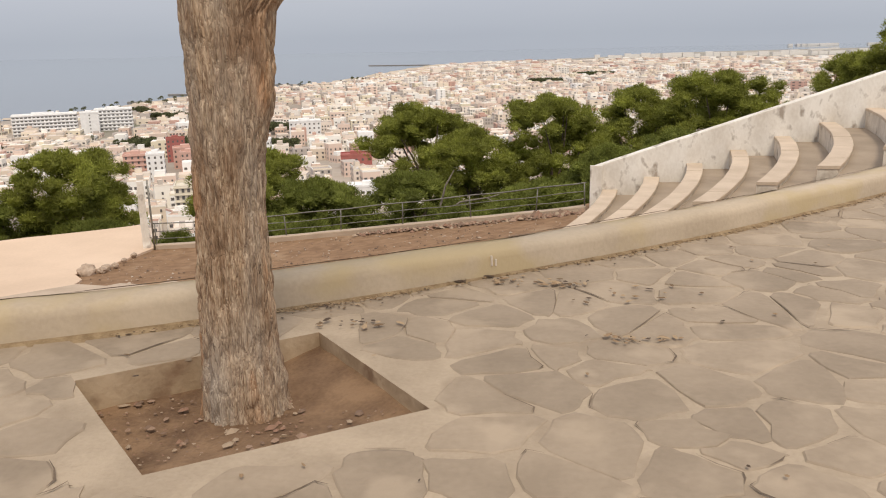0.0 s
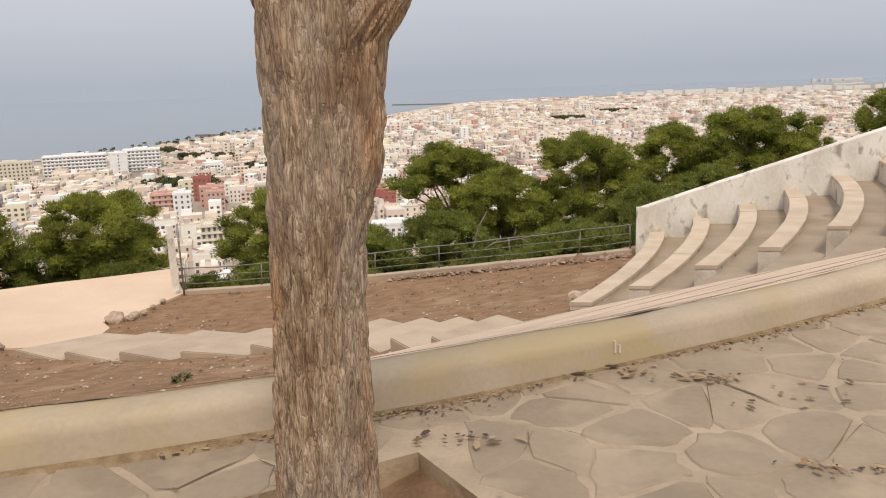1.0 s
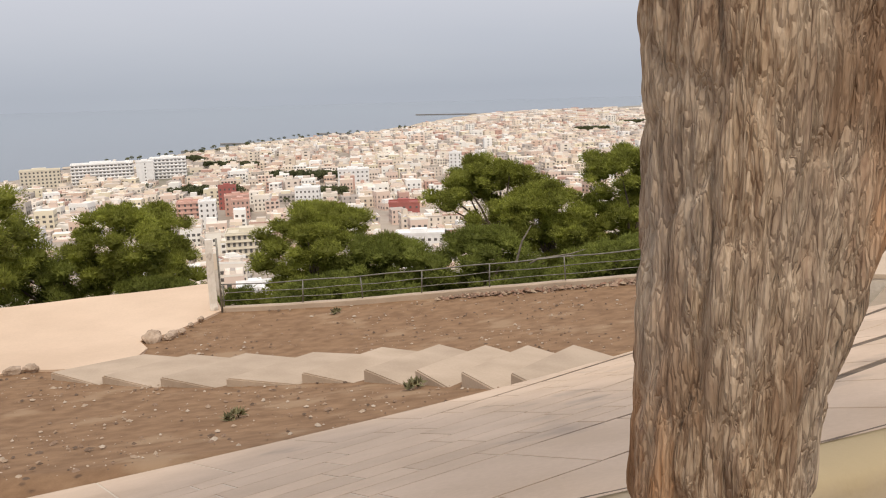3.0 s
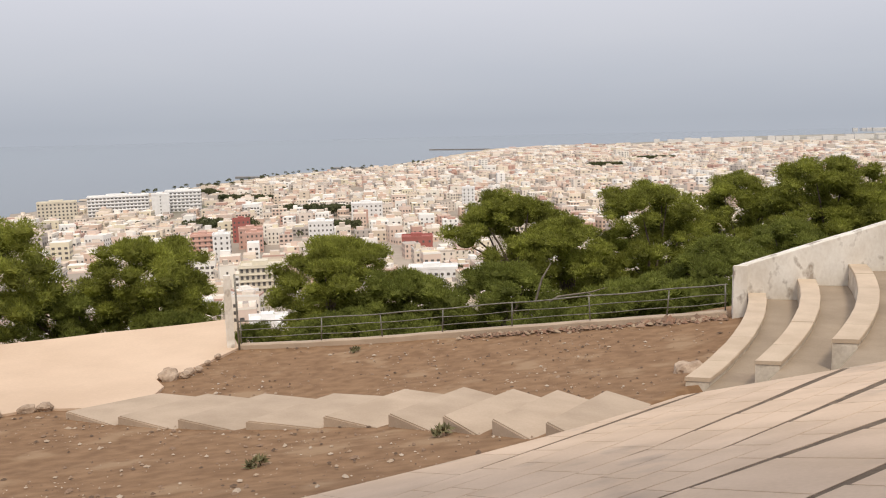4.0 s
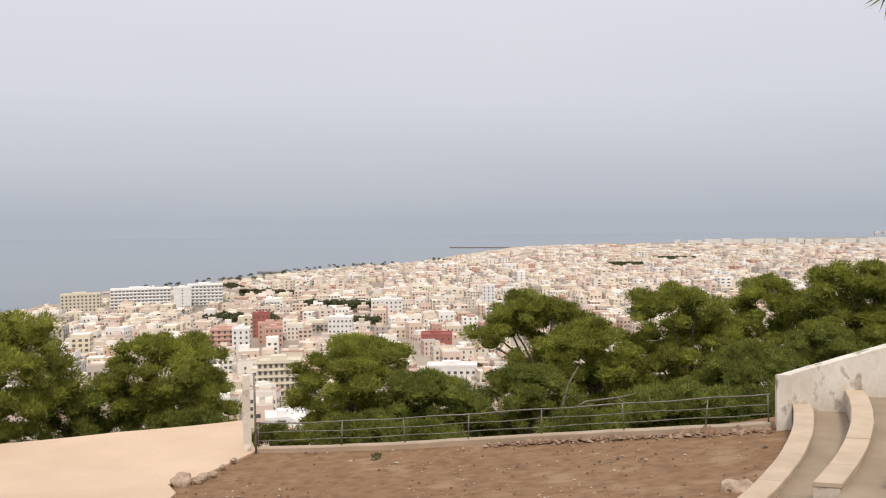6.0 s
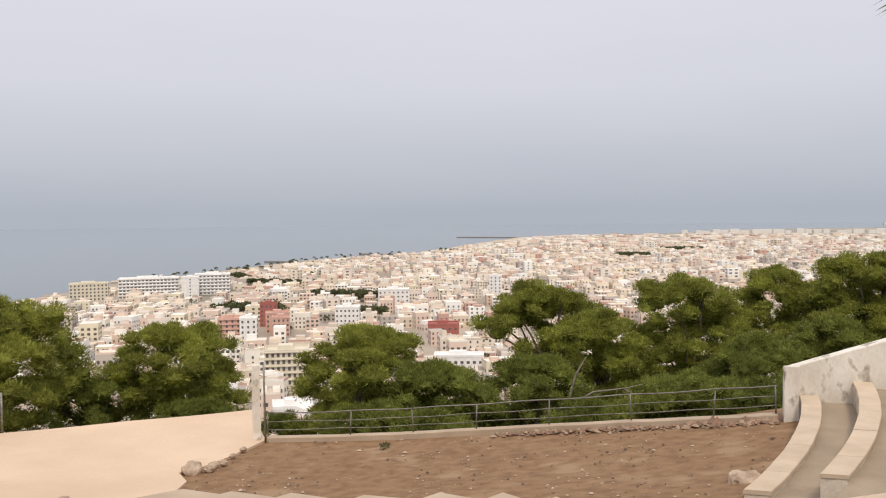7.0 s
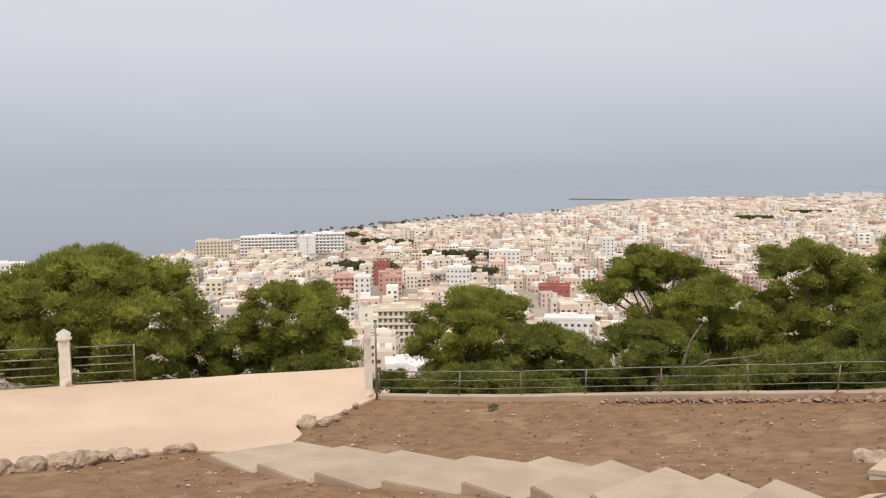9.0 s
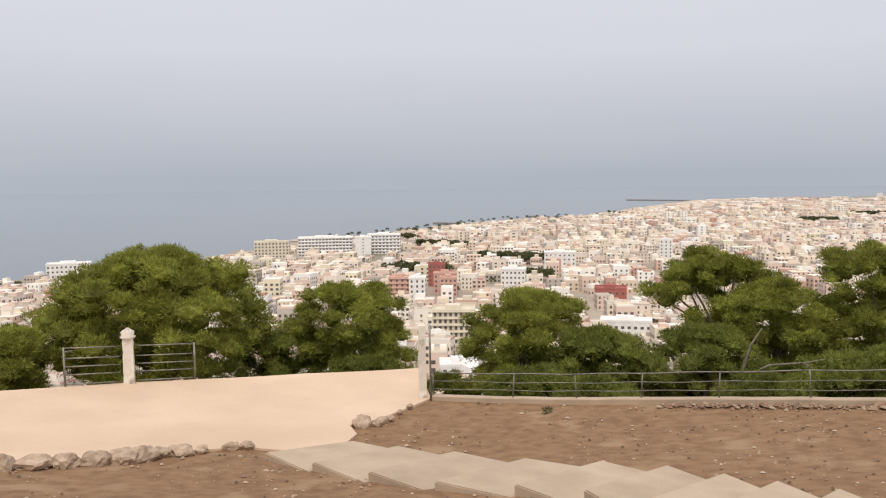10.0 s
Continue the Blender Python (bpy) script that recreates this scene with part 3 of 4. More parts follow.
# stair across the slope
stair = tagged(empty("stairway"), "broad worn concrete steps crossing the earth slope", "stairs")
UP = [(-12.78, 20.6), (-10.75, 20.25), (-8.1, 19.75), (-5.67, 19.6), (-4.03, 18.5), (-2.69, 17.4), (-1.4, 16.2)]
LO = [(-13.73, 18.49), (-11.3, 17.7), (-8.85, 17.1), (-6.5, 17.0), (-4.8, 15.85), (-3.4, 14.5), (-2.2, 13.3)]


def along(pts, f):
    g = f * (len(pts) - 1)
    i = min(int(g), len(pts) - 2)
    g -= i
    return Vector((pts[i][0] * (1 - g) + pts[i + 1][0] * g, pts[i][1] * (1 - g) + pts[i + 1][1] * g))


NSTEP = 9
for k in range(NSTEP):
    a0, a1 = k / NSTEP, (k + 1) / NSTEP
    p = [along(LO, a0), along(LO, a1), along(UP, a1), along(UP, a0)]
    cut = (p[2] - p[1]).normalized()
    p[1] -= cut * 0.12
    p[2] += cut * 0.12
    p[3] += cut * 0.05
    zl, zu = (H(*p[0]) + H(*p[1])) / 2 + 0.09, (H(*p[2]) + H(*p[3])) / 2 + 0.09
    zt = min(zl, zu)
    bm = bmesh.new()
    ov = (p[1] - p[0]).normalized() * 0.03
    tops = []
    for q in (p[0], p[1] + ov, p[2] + ov, p[3]):
        tops.append(bm.verts.new((q.x, q.y, zl if len(tops) < 2 else zu)))
    f = bm.faces.new(tops)
    g = bmesh.ops.extrude_face_region(bm, geom=[f])
    for v in g["geom"]:
        if isinstance(v, bmesh.types.BMVert):
            v.co.z -= 0.55
    bmesh.ops.recalc_face_normals(bm, faces=bm.faces[:])
    bmesh.ops.bevel(bm, geom=[e for e in bm.edges if all(v.co.z > zt - 0.1 for v in e.verts)], offset=0.025, segments=2, affect="EDGES")
    part("step", bm, M_STEP, stair)

# rocks
def rock(x, y, z, r, seed):
    bm = bmesh.new()
    bmesh.ops.create_icosphere(bm, subdivisions=3, radius=1)
    rnd = random.Random(seed)
    sc = Vector((r * rnd.uniform(0.9, 1.35), r * rnd.uniform(0.8, 1.1), r * rnd.uniform(0.6, 0.85)))
    off = Vector((seed * 3.7, seed * 1.3, 0))
    for v in bm.verts:
        c = v.co.copy()
        d = 1 + 0.42 * noise.noise(c * 1.1 + off) + 0.16 * noise.noise(c * 3 + off)
        v.co = Vector((c.x * sc.x, c.y * sc.y, c.z * sc.z)) * d
    ob = link("rock", bm, M_ROCK)
    ob.matrix_basis = pose(x, y, z, 0, 0, rnd.uniform(0, 360))
    return ob


rr = random.Random(5)
edge_rocks = [(-17.35, 14.75), (-17.05, 15.2), (-16.72, 15.72), (-16.4, 16.2), (-16.15, 16.75), (-16.05, 17.15), (-15.95, 17.6), (-15.75, 18.05), (-15.5, 18.45), (-15.1, 19.0), (-14.8, 19.2)]
for k, (x, y) in enumerate(edge_rocks):
    tagged(rock(x, y, H(x, y) + 0.08, rr.uniform(0.2, 0.33) if k < 8 else 0.16, k + 1), "rough brown field stone edging the plaza", "rock", "plaza edge stones")
for k, (x, y, r) in enumerate(((-13.75, 22.7, 0.3), (-13.42, 23.2, 0.17), (-13.3, 23.5, 0.1), (-13.35, 22.85, 0.12), (-13.45, 24.3, 0.08), (-13.5, 25.0, 0.09))):
    tagged(rock(x, y, H(x, y) + 0.1, r, k + 31), "loose pale boulder at the edge of the earth", "rock", "loose stones")
tagged(rock(-0.72, 19.6, -3.4, 0.3, 44), "half-buried pale boulder beside the bench", "rock")


# pines
def ball():
    bm = bmesh.new()
    bmesh.ops.create_icosphere(bm, subdivisions=2, radius=1)
    bm.verts.ensure_lookup_table()
    v = np.array([tuple(q.co) for q in bm.verts])
    f = np.array([[q.index for q in p.verts] for p in bm.faces])
    bm.free()
    return v, f


BALL_V, BALL_F = ball()


def foliage(name, clumps, leaf, per, m, parent, seed, flat_k=0.6, slim=0.3, core=0.0):
    """Needle tufts: many small blades over each clump, denser and upturned above; core: the size of the matted inner mass."""
    rg = np.random.RandomState(seed)
    V, CV, CF = [], [], []
    for cx, cy, cz, r in clumps:
        n = int(per * (r ** 1.5) + 20)
        d = rg.normal(size=(n, 3))
        d[:, 2] += 0.75
        d /= np.linalg.norm(d, axis=1)[:, None]
        rad = r * (0.62 + 0.5 * rg.rand(n) ** 0.8) * (1 + 0.18 * np.sin(d[:, 0] * 6 + cx * 5) * np.cos(d[:, 1] * 6 + cy * 3))
        p = d * rad[:, None] * np.array([1, 1, flat_k]) + np.array([cx, cy, cz])
        a = d + 0.6 * rg.normal(size=(n, 3)) + np.array([0, 0, 0.35])
        a /= np.linalg.norm(a, axis=1)[:, None]
        b = np.cross(a, rg.normal(size=(n, 3)))
        b /= np.linalg.norm(b, axis=1)[:, None]
        ln = leaf * (0.7 + 0.7 * rg.rand(n))[:, None]
        w = ln * slim
        V.append(np.stack([p - b * w, p + b * w, p + a * ln], 1).reshape(-1, 3))
        if core:
            lump = 1 + 0.16 * np.sin(BALL_V[:, 0] * 5 + cx * 7) * np.cos(BALL_V[:, 1] * 5 + cy * 5) + 0.10 * rg.normal(size=len(BALL_V))
            CF.append(BALL_F + len(BALL_V) * len(CV))
            CV.append(BALL_V * lump[:, None] * r * core * np.array([1, 1, flat_k]) + np.array([cx, cy, cz]))
    V = np.concatenate(V)
    F = np.arange(len(V)).reshape(-1, 3)
    if core:
        F = np.concatenate([F] + [f + len(V) for f in CF])
        V = np.concatenate([V] + CV)
    me = bpy.data.meshes.new(name)
    me.from_pydata(V.tolist(), [], F.tolist())
    me.materials.append(m)
    ob = new(name, me)
    ob.parent = parent
    return ob


def pine(x, y, zc, rx, rz, seed, label, m=M_GREEN, gap=0.0, open_crown=False, per=420):
    """A pine with its crown's middle at height zc; it stands on the slope."""
    rnd = random.Random(seed)
    base = slope_z(x, y) - 0.2
    t = tagged(empty("pine_tree", (x, y, base)), label, "tree", "pines below the railing")
    zl = zc - base
    fork = max(0.6, zl - rz * (0.75 if open_crown else 0.9))
    limbs = []
    clumps = []
    n = int(46 + rx * rz * (15.0 if not open_crown else 9.0))
    for k in range(n):
        a, h = rnd.uniform(0, 2 * math.pi), rnd.uniform(-0.85, 1.0)
        if open_crown:
            h = rnd.uniform(0.05, 1.0) if rnd.random() < 0.8 else rnd.uniform(-0.7, 0.1)
        wide = math.sqrt(max(0.02, 1 - max(h, 0) ** 2)) * (1.0 if h > -0.3 else 0.85)
        q = wide * (rnd.uniform(0.55, 0.98) if rnd.random() < 0.75 else rnd.uniform(0, 0.6))
        wob = 1 + 0.22 * noise.noise(Vector((math.cos(a) * 1.3 + seed, math.sin(a) * 1.3, h * 1.5)))
        r = rnd.uniform(0.45, 1.0) * (0.36 + 0.085 * rx)
        if noise.noise(Vector((math.cos(a) * q * 2 + seed * 2.7, math.sin(a) * q * 2, h * 2))) < -0.34 + gap:
            continue
        clumps.append((math.cos(a) * rx * q * wob * 0.95, math.sin(a) * rx * q * wob * 0.95, zl + h * rz * wob * 0.95, r))
    bm = bmesh.new()
    lean = rnd.uniform(-0.5, 0.5)
    path = [(0, 0, -0.3), (lean * 0.2, 0.1, fork * 0.4), (lean * 0.6, 0.0, fork), (lean * 0.4, 0.1, zl + rz * 0.25)]
    tube(bm, path, [0.26, 0.2, 0.17, 0.07], 10, 0.25, seed)
    part("trunk", bm, M_TRUNK, t)
    top = Vector(path[2])
    picks = sorted(clumps, key=lambda c: -c[3])[: (16 if open_crown else 9)]
    for c in picks:
        bm = bmesh.new()
        e = Vector(c[:3])
        s = top + Vector((0, 0, rnd.uniform(-0.3, 0.5) * rz * 0.5))
        mid = s.lerp(e, 0.5) + Vector((rnd.uniform(-0.3, 0.3), rnd.uniform(-0.3, 0.3), rnd.uniform(0.0, 0.35)))
        tube(bm, [s, s.lerp(mid, 0.5), mid, e], [0.1, 0.08, 0.055, 0.02], 7)
        part("limb", bm, M_TRUNK, t)
    foliage("crown", clumps, 0.15, per * 3.0, m, t, seed, 0.66, 0.13, 0.62)
    return t


pine(-29.2, 23.6, -5.1, 2.2, 1.4, 1, "low dense green pine beyond the plaza edge")
pine(-27.6, 29.7, -4.3, 5.0, 2.8, 2, "broad domed green pine behind the plaza", per=380)
pine(-22.4, 36.2, -5.75, 3.4, 2.4, 3, "rounded green pine with gaps behind the plaza", gap=0.06)
pine(-14.7, 38.8, -6.35, 3.7, 2.55, 4, "dense rounded bright green pine behind the railing")
pine(-7.7, 46.5, -4.85, 3.7, 2.4, 5, "umbrella pine with an open crown and bare limbs", gap=0.12, open_crown=True)
pine(-4.7, 43.8, -5.7, 2.8, 2.1, 6, "smaller dull green pine behind the railing")
pine(-0.7, 47.9, -5.4, 3.9, 3.2, 7, "tall layered green pine behind the railing")
pine(4.7, 53.4, -5.1, 3.1, 3.2, 8, "dark green pine with ragged outline on the slope", gap=0.1)
pine(8.3, 50.7, -4.2, 3.6, 3.3, 9, "large dark green pine behind the white wall")
pine(11.5, 53.0, -3.7, 2.0, 2.2, 10, "thin open pine behind the white wall", gap=0.15)
pine(15.4, 48.5, -1.9, 2.2, 1.9, 11, "green pine above the sloping wall")
pine(17.0, 44.4, 0.2, 2.4, 2.4, 12, "tall green pine beyond the sloping wall")
for k, (x, y, z, rx, rz) in enumerate(((-11.2, 37.8, -6.6, 2.7, 1.7), (2.2, 41.6, -5.6, 2.3, 1.6), (5.8, 45.0, -5.1, 2.0, 1.6), (-1.2, 36.9, -5.9, 2.2, 1.0), (-7.4, 40.5, -6.7, 2.8, 1.6), (-4.5, 35.5, -6.75, 2.0, 0.9), (-2.4, 41.0, -7.5, 2.6, 1.4), (-6.2, 43.0, -8.7, 3.0, 1.4), (-10.2, 40.5, -8.5, 2.8, 1.3), (4.0, 38.0, -5.9, 2.2, 1.1), (0.8, 43.5, -7.0, 2.8, 1.6), (-14.2, 42.5, -9.0, 2.6, 1.3), (-17.9, 37.0, -8.4, 1.7, 1.0), (-24.8, 33.5, -6.6, 2.6, 1.2), (-20.3, 33.8, -7.2, 2.2, 1.0), (-13.0, 34.0, -6.9, 2.2, 0.9), (-10.0, 33.0, -6.7, 2.0, 0.8), (-32.0, 26.0, -5.6, 2.0, 1.2), (1.5, 34.5, -5.4, 2.0, 0.9))):
    pine(x, y, z, rx, rz, 40 + k, "low dark green scrub pine under the taller trees", M_SCRUB, per=300)

# dead branch
bm = bmesh.new()
tube(bm, [(-6.0, 38.6, -8.8), (-5.7, 38.6, -6.6), (-5.3, 38.5, -5.2), (-4.9, 38.5, -4.5)], [0.07, 0.06, 0.045, 0.02], 7)
tube(bm, [(-5.75, 38.6, -6.7), (-4.6, 38.4, -5.95), (-3.2, 38.3, -5.7), (-2.2, 38.2, -5.35)], [0.05, 0.045, 0.03, 0.012], 7)
tube(bm, [(-3.4, 38.3, -5.72), (-2.7, 38.2, -6.1), (-2.3, 38.2, -6.6)], [0.03, 0.02, 0.01], 6)
tagged(link("dead_branch", bm, pm("bare_wood", (0.14, 0.12, 0.095), (0.26, 0.22, 0.18), 5)), "bare grey dead branch standing among the scrub", "branch")

# foreground tree
old = tagged(empty("old_tree", (-1.435, 4.36, -0.2)), "old tree with rough fissured brown bark in the pit", "tree")


def bark_tube(name, path, radii, sides, parent, seed):
    """A trunk or limb with plated, fissured bark."""
    n = len(path)
    per_ = 30
    steps = (n - 1) * per_
    P, R = np.array(path, float), np.array(radii, float)
    vs, fs = [], []
    for k in range(steps + 1):
        g = k / per_
        i = min(int(g), n - 2)
        g -= i
        g2 = g * g * (3 - 2 * g)
        p = P[i] * (1 - g) + P[i + 1] * g
        r = R[i] * (1 - g2) + R[i + 1] * g2
        for a in range(sides):
            w = 2 * math.pi * a / sides
            c, s_ = math.cos(w), math.sin(w)
            if p[2] < 2.6:
                bend = 0.35 * noise.noise(Vector((c * 3, s_ * 3 + seed, p[2] * 5)))
                near_ = noise.voronoi(Vector((c * 4.2 + bend, s_ * 4.2 + seed, p[2] * 5.2)))[0]
                crack = min(1.0, (near_[1] - near_[0]) * 3.0)
                d = 0.015 * (crack - 0.8) + 0.007 * noise.noise(Vector((c * 26, s_ * 26 + seed, p[2] * 14)))
            else:
                d = 0.0
            d += 0.022 * noise.noise(Vector((c * 1.6, s_ * 1.6 + seed, p[2] * 0.9))) + 0.012 * noise.noise(Vector((c * 5, s_ * 5 + seed, p[2] * 0.8)))
            vs.append((p[0] + c * (r + d), p[1] + s_ * (r + d), p[2]))
    for k in range(steps):
        for a in range(sides):
            fs.append((k * sides + a, k * sides + (a + 1) % sides, (k + 1) * sides + (a + 1) % sides, (k + 1) * sides + a))
    return soup(name, vs, fs, M_BARK, parent, smooth=True)


bark_tube("trunk", [(-0.04, 0, -0.1), (-0.045, 0, 0.12), (-0.05, 0, 0.4), (-0.042, 0, 1.0), (-0.024, 0, 1.5), (-0.018, 0, 1.85), (-0.035, 0, 2.4), (-0.14, 0.1, 3.4), (-0.4, 0.2, 4.6)], [0.25, 0.195, 0.165, 0.15, 0.162, 0.175, 0.17, 0.12, 0.08], 210, old, 0)
bark_tube("limb", [(0.02, -0.01, 1.15), (0.085, -0.015, 1.5), (0.122, -0.02, 1.82), (0.33, -0.01, 2.1), (0.62, 0.1, 2.65), (1.1, 0.5, 4.2)], [0.075, 0.10, 0.095, 0.08, 0.07, 0.05], 110, old, 5)
rnd = random.Random(8)
foliage("crown", [(rnd.uniform(-2.2, 2.4), rnd.uniform(-1.2, 2.2), rnd.uniform(4.6, 6.4), rnd.uniform(0.5, 0.8)) for _ in range(46)], 0.16, 420, M_GREEN, old, 77)
bm = bmesh.new()
tube(bm, [(0.9, 0.35, 3.9), (0.5, 1.4, 3.6), (0.05, 2.2, 3.0), (-0.08, 2.42, 2.62)], [0.05, 0.035, 0.02, 0.008], 7)
part("twig", bm, M_TRUNK, old)
foliage("needle_spray", [(-0.13, 2.44, 2.53, 0.06), (-0.06, 2.42, 2.60, 0.08), (-0.12, 2.4, 2.66, 0.08), (0.02, 2.35, 2.70, 0.12)], 0.11, 9000, M_SCRUB, old, 78, 0.9, 0.06)


# the town
rg = random.Random(21)


def coast_x(y):
    for (x0, y0), (x1, y1) in zip(COAST, COAST[1:]):
        if y0 <= y <= y1:
            return x0 + (x1 - x0) * (y - y0) / (y1 - y0)
    return 900.0


def town_z(x, y):
    d = math.hypot(x, y)
    return -85 + 14 * max(0.0, 1 - d / 470)


def put_box(V, F, I, c, ax, w, d, z0, z1, mi=0):
    ay = (-ax[1], ax[0])
    n = len(V)
    for z in (z0, z1):
        for sx, sy in ((-1, -1), (1, -1), (1, 1), (-1, 1)):
            V.append((c[0] + ax[0] * w * sx / 2 + ay[0] * d * sy / 2, c[1] + ax[1] * w * sx / 2 + ay[1] * d * sy / 2, z))
    for q in ((0, 1, 5, 4), (1, 2, 6, 5), (2, 3, 7, 6), (3, 0, 4, 7), (4, 5, 6, 7)):
        F.append(tuple(n + k for k in q))
        I.append(2 if q[0] == 4 and mi == 0 else mi)


def put_windows(V, F, I, c, ax, w, d, z0, z1, gap_w, gap_z, ww, wh, mi=1):
    """Window panes set on the two or three walls that face the hill."""
    ay = (-ax[1], ax[0])
    for (nx_, ny_), half, run, (rx_, ry_) in (((-ay[0], -ay[1]), d / 2, w, ax), (ay, d / 2, w, ax), (ax, w / 2, d, ay), ((-ax[0], -ax[1]), w / 2, d, ay)):
        if nx_ * c[0] + ny_ * c[1] > -0.15 * math.hypot(*c):
            continue
        cols, rows_ = max(1, int(run / gap_w)), max(1, int((z1 - z0) / gap_z))
        for i in range(cols):
            for j in range(rows_):
                t = (i + 0.5) / cols * run - run / 2
                z = z0 + (j + 0.35) * gap_z
                if z + wh > z1 - 0.4:
                    continue
                n = len(V)
                for a, b in ((-ww / 2, 0), (ww / 2, 0), (ww / 2, wh), (-ww / 2, wh)):
                    V.append((c[0] + nx_ * (half + 0.12) + rx_ * (t + a), c[1] + ny_ * (half + 0.12) + ry_ * (t + a), z + b))
                F.append((n, n + 1, n + 2, n + 3))
                I.append(mi)


LANDMARKS = [(-496, 762, 62, 22), (-455, 775, 22, 22), (-450, 812, 52, 24), (-546, 726, 38, 22), (-283, 585, 16, 14), (-266, 552, 24, 16), (-221, 590, 20, 16), (-176, 384, 26, 22), (-139, 556, 26, 18), (-146, 795, 16, 14), (-228, 726, 30, 20), (-266, 506, 30, 18), (-100, 432, 30, 16), (-129, 284, 16, 14), (-614, 524, 40, 20), (-322, 250, 18, 14)]
GREENS = [(-330, 640, 60, 24), (-290, 760, 70, 22), (-225, 640, 34, 16), (-520, 960, 50, 20), (60, 1700, 80, 40), (-30, 1480, 60, 30), (-420, 880, 60, 20)]
V, F, I = [], [], []
for ring, (r0, r1, cell) in enumerate(((235, 620, 13.0), (620, 1150, 14.5), (1150, 1900, 18.0), (1900, 2720, 24.0))):
    rot = radians((24, 18, 31, 12)[ring])
    ax = (math.cos(rot), math.sin(rot))
    n = int(r1 / cell) + 2
    for i in range(-n, n):
        for j in range(-n, n):
            if (i % 6 == 0 and ring < 2) or j % 5 == 0:
                if rg.random() < 0.8:
                    continue
            gx_, gy_ = (i + rg.uniform(-0.2, 0.2)) * cell, (j + rg.uniform(-0.2, 0.2)) * cell
            x, y = ax[0] * gx_ - ax[1] * gy_, ax[1] * gx_ + ax[0] * gy_
            dist = math.hypot(x, y)
            if not r0 <= dist < r1 or y < 40:
                continue
            ang = math.degrees(math.atan2(x, y))
            if ang < -62 or ang > 36 or x < coast_x(y) + (28 if y < 700 else 55 if y < 1500 else 34):
                continue
            if any(abs(x - a) < w / 2 + 9 and abs(y - b) < d / 2 + 12 for a, b, w, d in LANDMARKS):
                continue
            if any(abs(x - a) < w / 2 and abs(y - b) < d / 2 for a, b, w, d in GREENS):
                continue
            if rg.random() < 0.07:
                continue
            w, d = cell * rg.uniform(0.55, 1.0), cell * rg.uniform(0.55, 1.0)
            h = rg.choice((3.5, 5, 6, 7, 8, 9.5, 12)) * (1 if rg.random() < 0.95 else 1.5) * (0.65 if x < coast_x(y) + 190 or (-640 < x < -380 and 560 < y < 770) else 1)
            if dist > 2000:
                h *= 0.72
            z = town_z(x, y)
            a2 = rot + (0 if rg.random() < 0.7 else rg.uniform(-0.5, 0.5))
            bx = (math.cos(a2), math.sin(a2))
            put_box(V, F, I, (x, y), bx, w, d, z - 6, z + h)
            if rg.random() < 0.75 and dist < 1900:
                put_box(V, F, I, (x + rg.uniform(-0.2, 0.2) * w, y + rg.uniform(-0.2, 0.2) * d), bx, w * rg.uniform(0.25, 0.55), d * rg.uniform(0.25, 0.6), z + h, z + h + rg.uniform(1.4, 3.2))
            if dist < 950:
                for sx, sy, ww_, dd_ in ((0, -1, w, 0.3), (0, 1, w, 0.3), (-1, 0, 0.3, d), (1, 0, 0.3, d)):
                    if dist < 520:
                        ay = (-bx[1], bx[0])
                        put_box(V, F, I, (x + bx[0] * sx * (w / 2 - 0.1) + ay[0] * sy * (d / 2 - 0.1), y + bx[1] * sx * (w / 2 - 0.1) + ay[1] * sy * (d / 2 - 0.1)), bx, ww_, dd_, z + h - 0.1, z + h + 0.8)
                put_windows(V, F, I, (x, y), bx, w, d, z, z + h, rg.choice((2.6, 3.2, 4.0)), 3.1, rg.choice((1.0, 1.3, 1.8)), 1.5)
            elif dist < 1900:
                put_windows(V, F, I, (x, y), bx, w, d, z, z + h, rg.choice((6.0, 8.0, 11.0)), 3.6, rg.choice((1.6, 2.2, 3.2)), 1.4)
tagged(soup("town_houses", V, F, [M_TOWN, M_GLASS, M_ROOFS], None, I), "dense town of pale cubic flat-roofed houses", "town", kind="stuff")

# far blocks and sheds on the horizon plain
V, F, I = [], [], []
for k in range(46):
    x, y = 120 + k * 31 + rg.uniform(-8, 8), 2860 + 0.05 * k * 31 + rg.uniform(-30, 30)
    put_box(V, F, I, (x, y), (1, 0.05), rg.uniform(14, 34), 16, -86, -85 + rg.uniform(9, 17))
for k in range(34):
    x, y = -150 + k * 62 + rg.uniform(-30, 30), rg.uniform(3500, 4500) + max(0, k - 4) * 6
    if x > 300 + (y - 3300) * 3:
        x = 250 + rg.uniform(0, 900)
    x = max(x, coast_x(y) + rg.uniform(60, 500))
    put_box(V, F, I, (x, y), (1, 0.02), rg.uniform(20, 110), 20, -86.5, -85 + rg.uniform(4, 10))
tagged(soup("far_blocks", V, F, [paint("far_white", (0.78, 0.75, 0.71)), M_GLASS, M_ROOFS], None, I), "distant white apartment blocks and sheds on the plain", "buildings", kind="stuff")


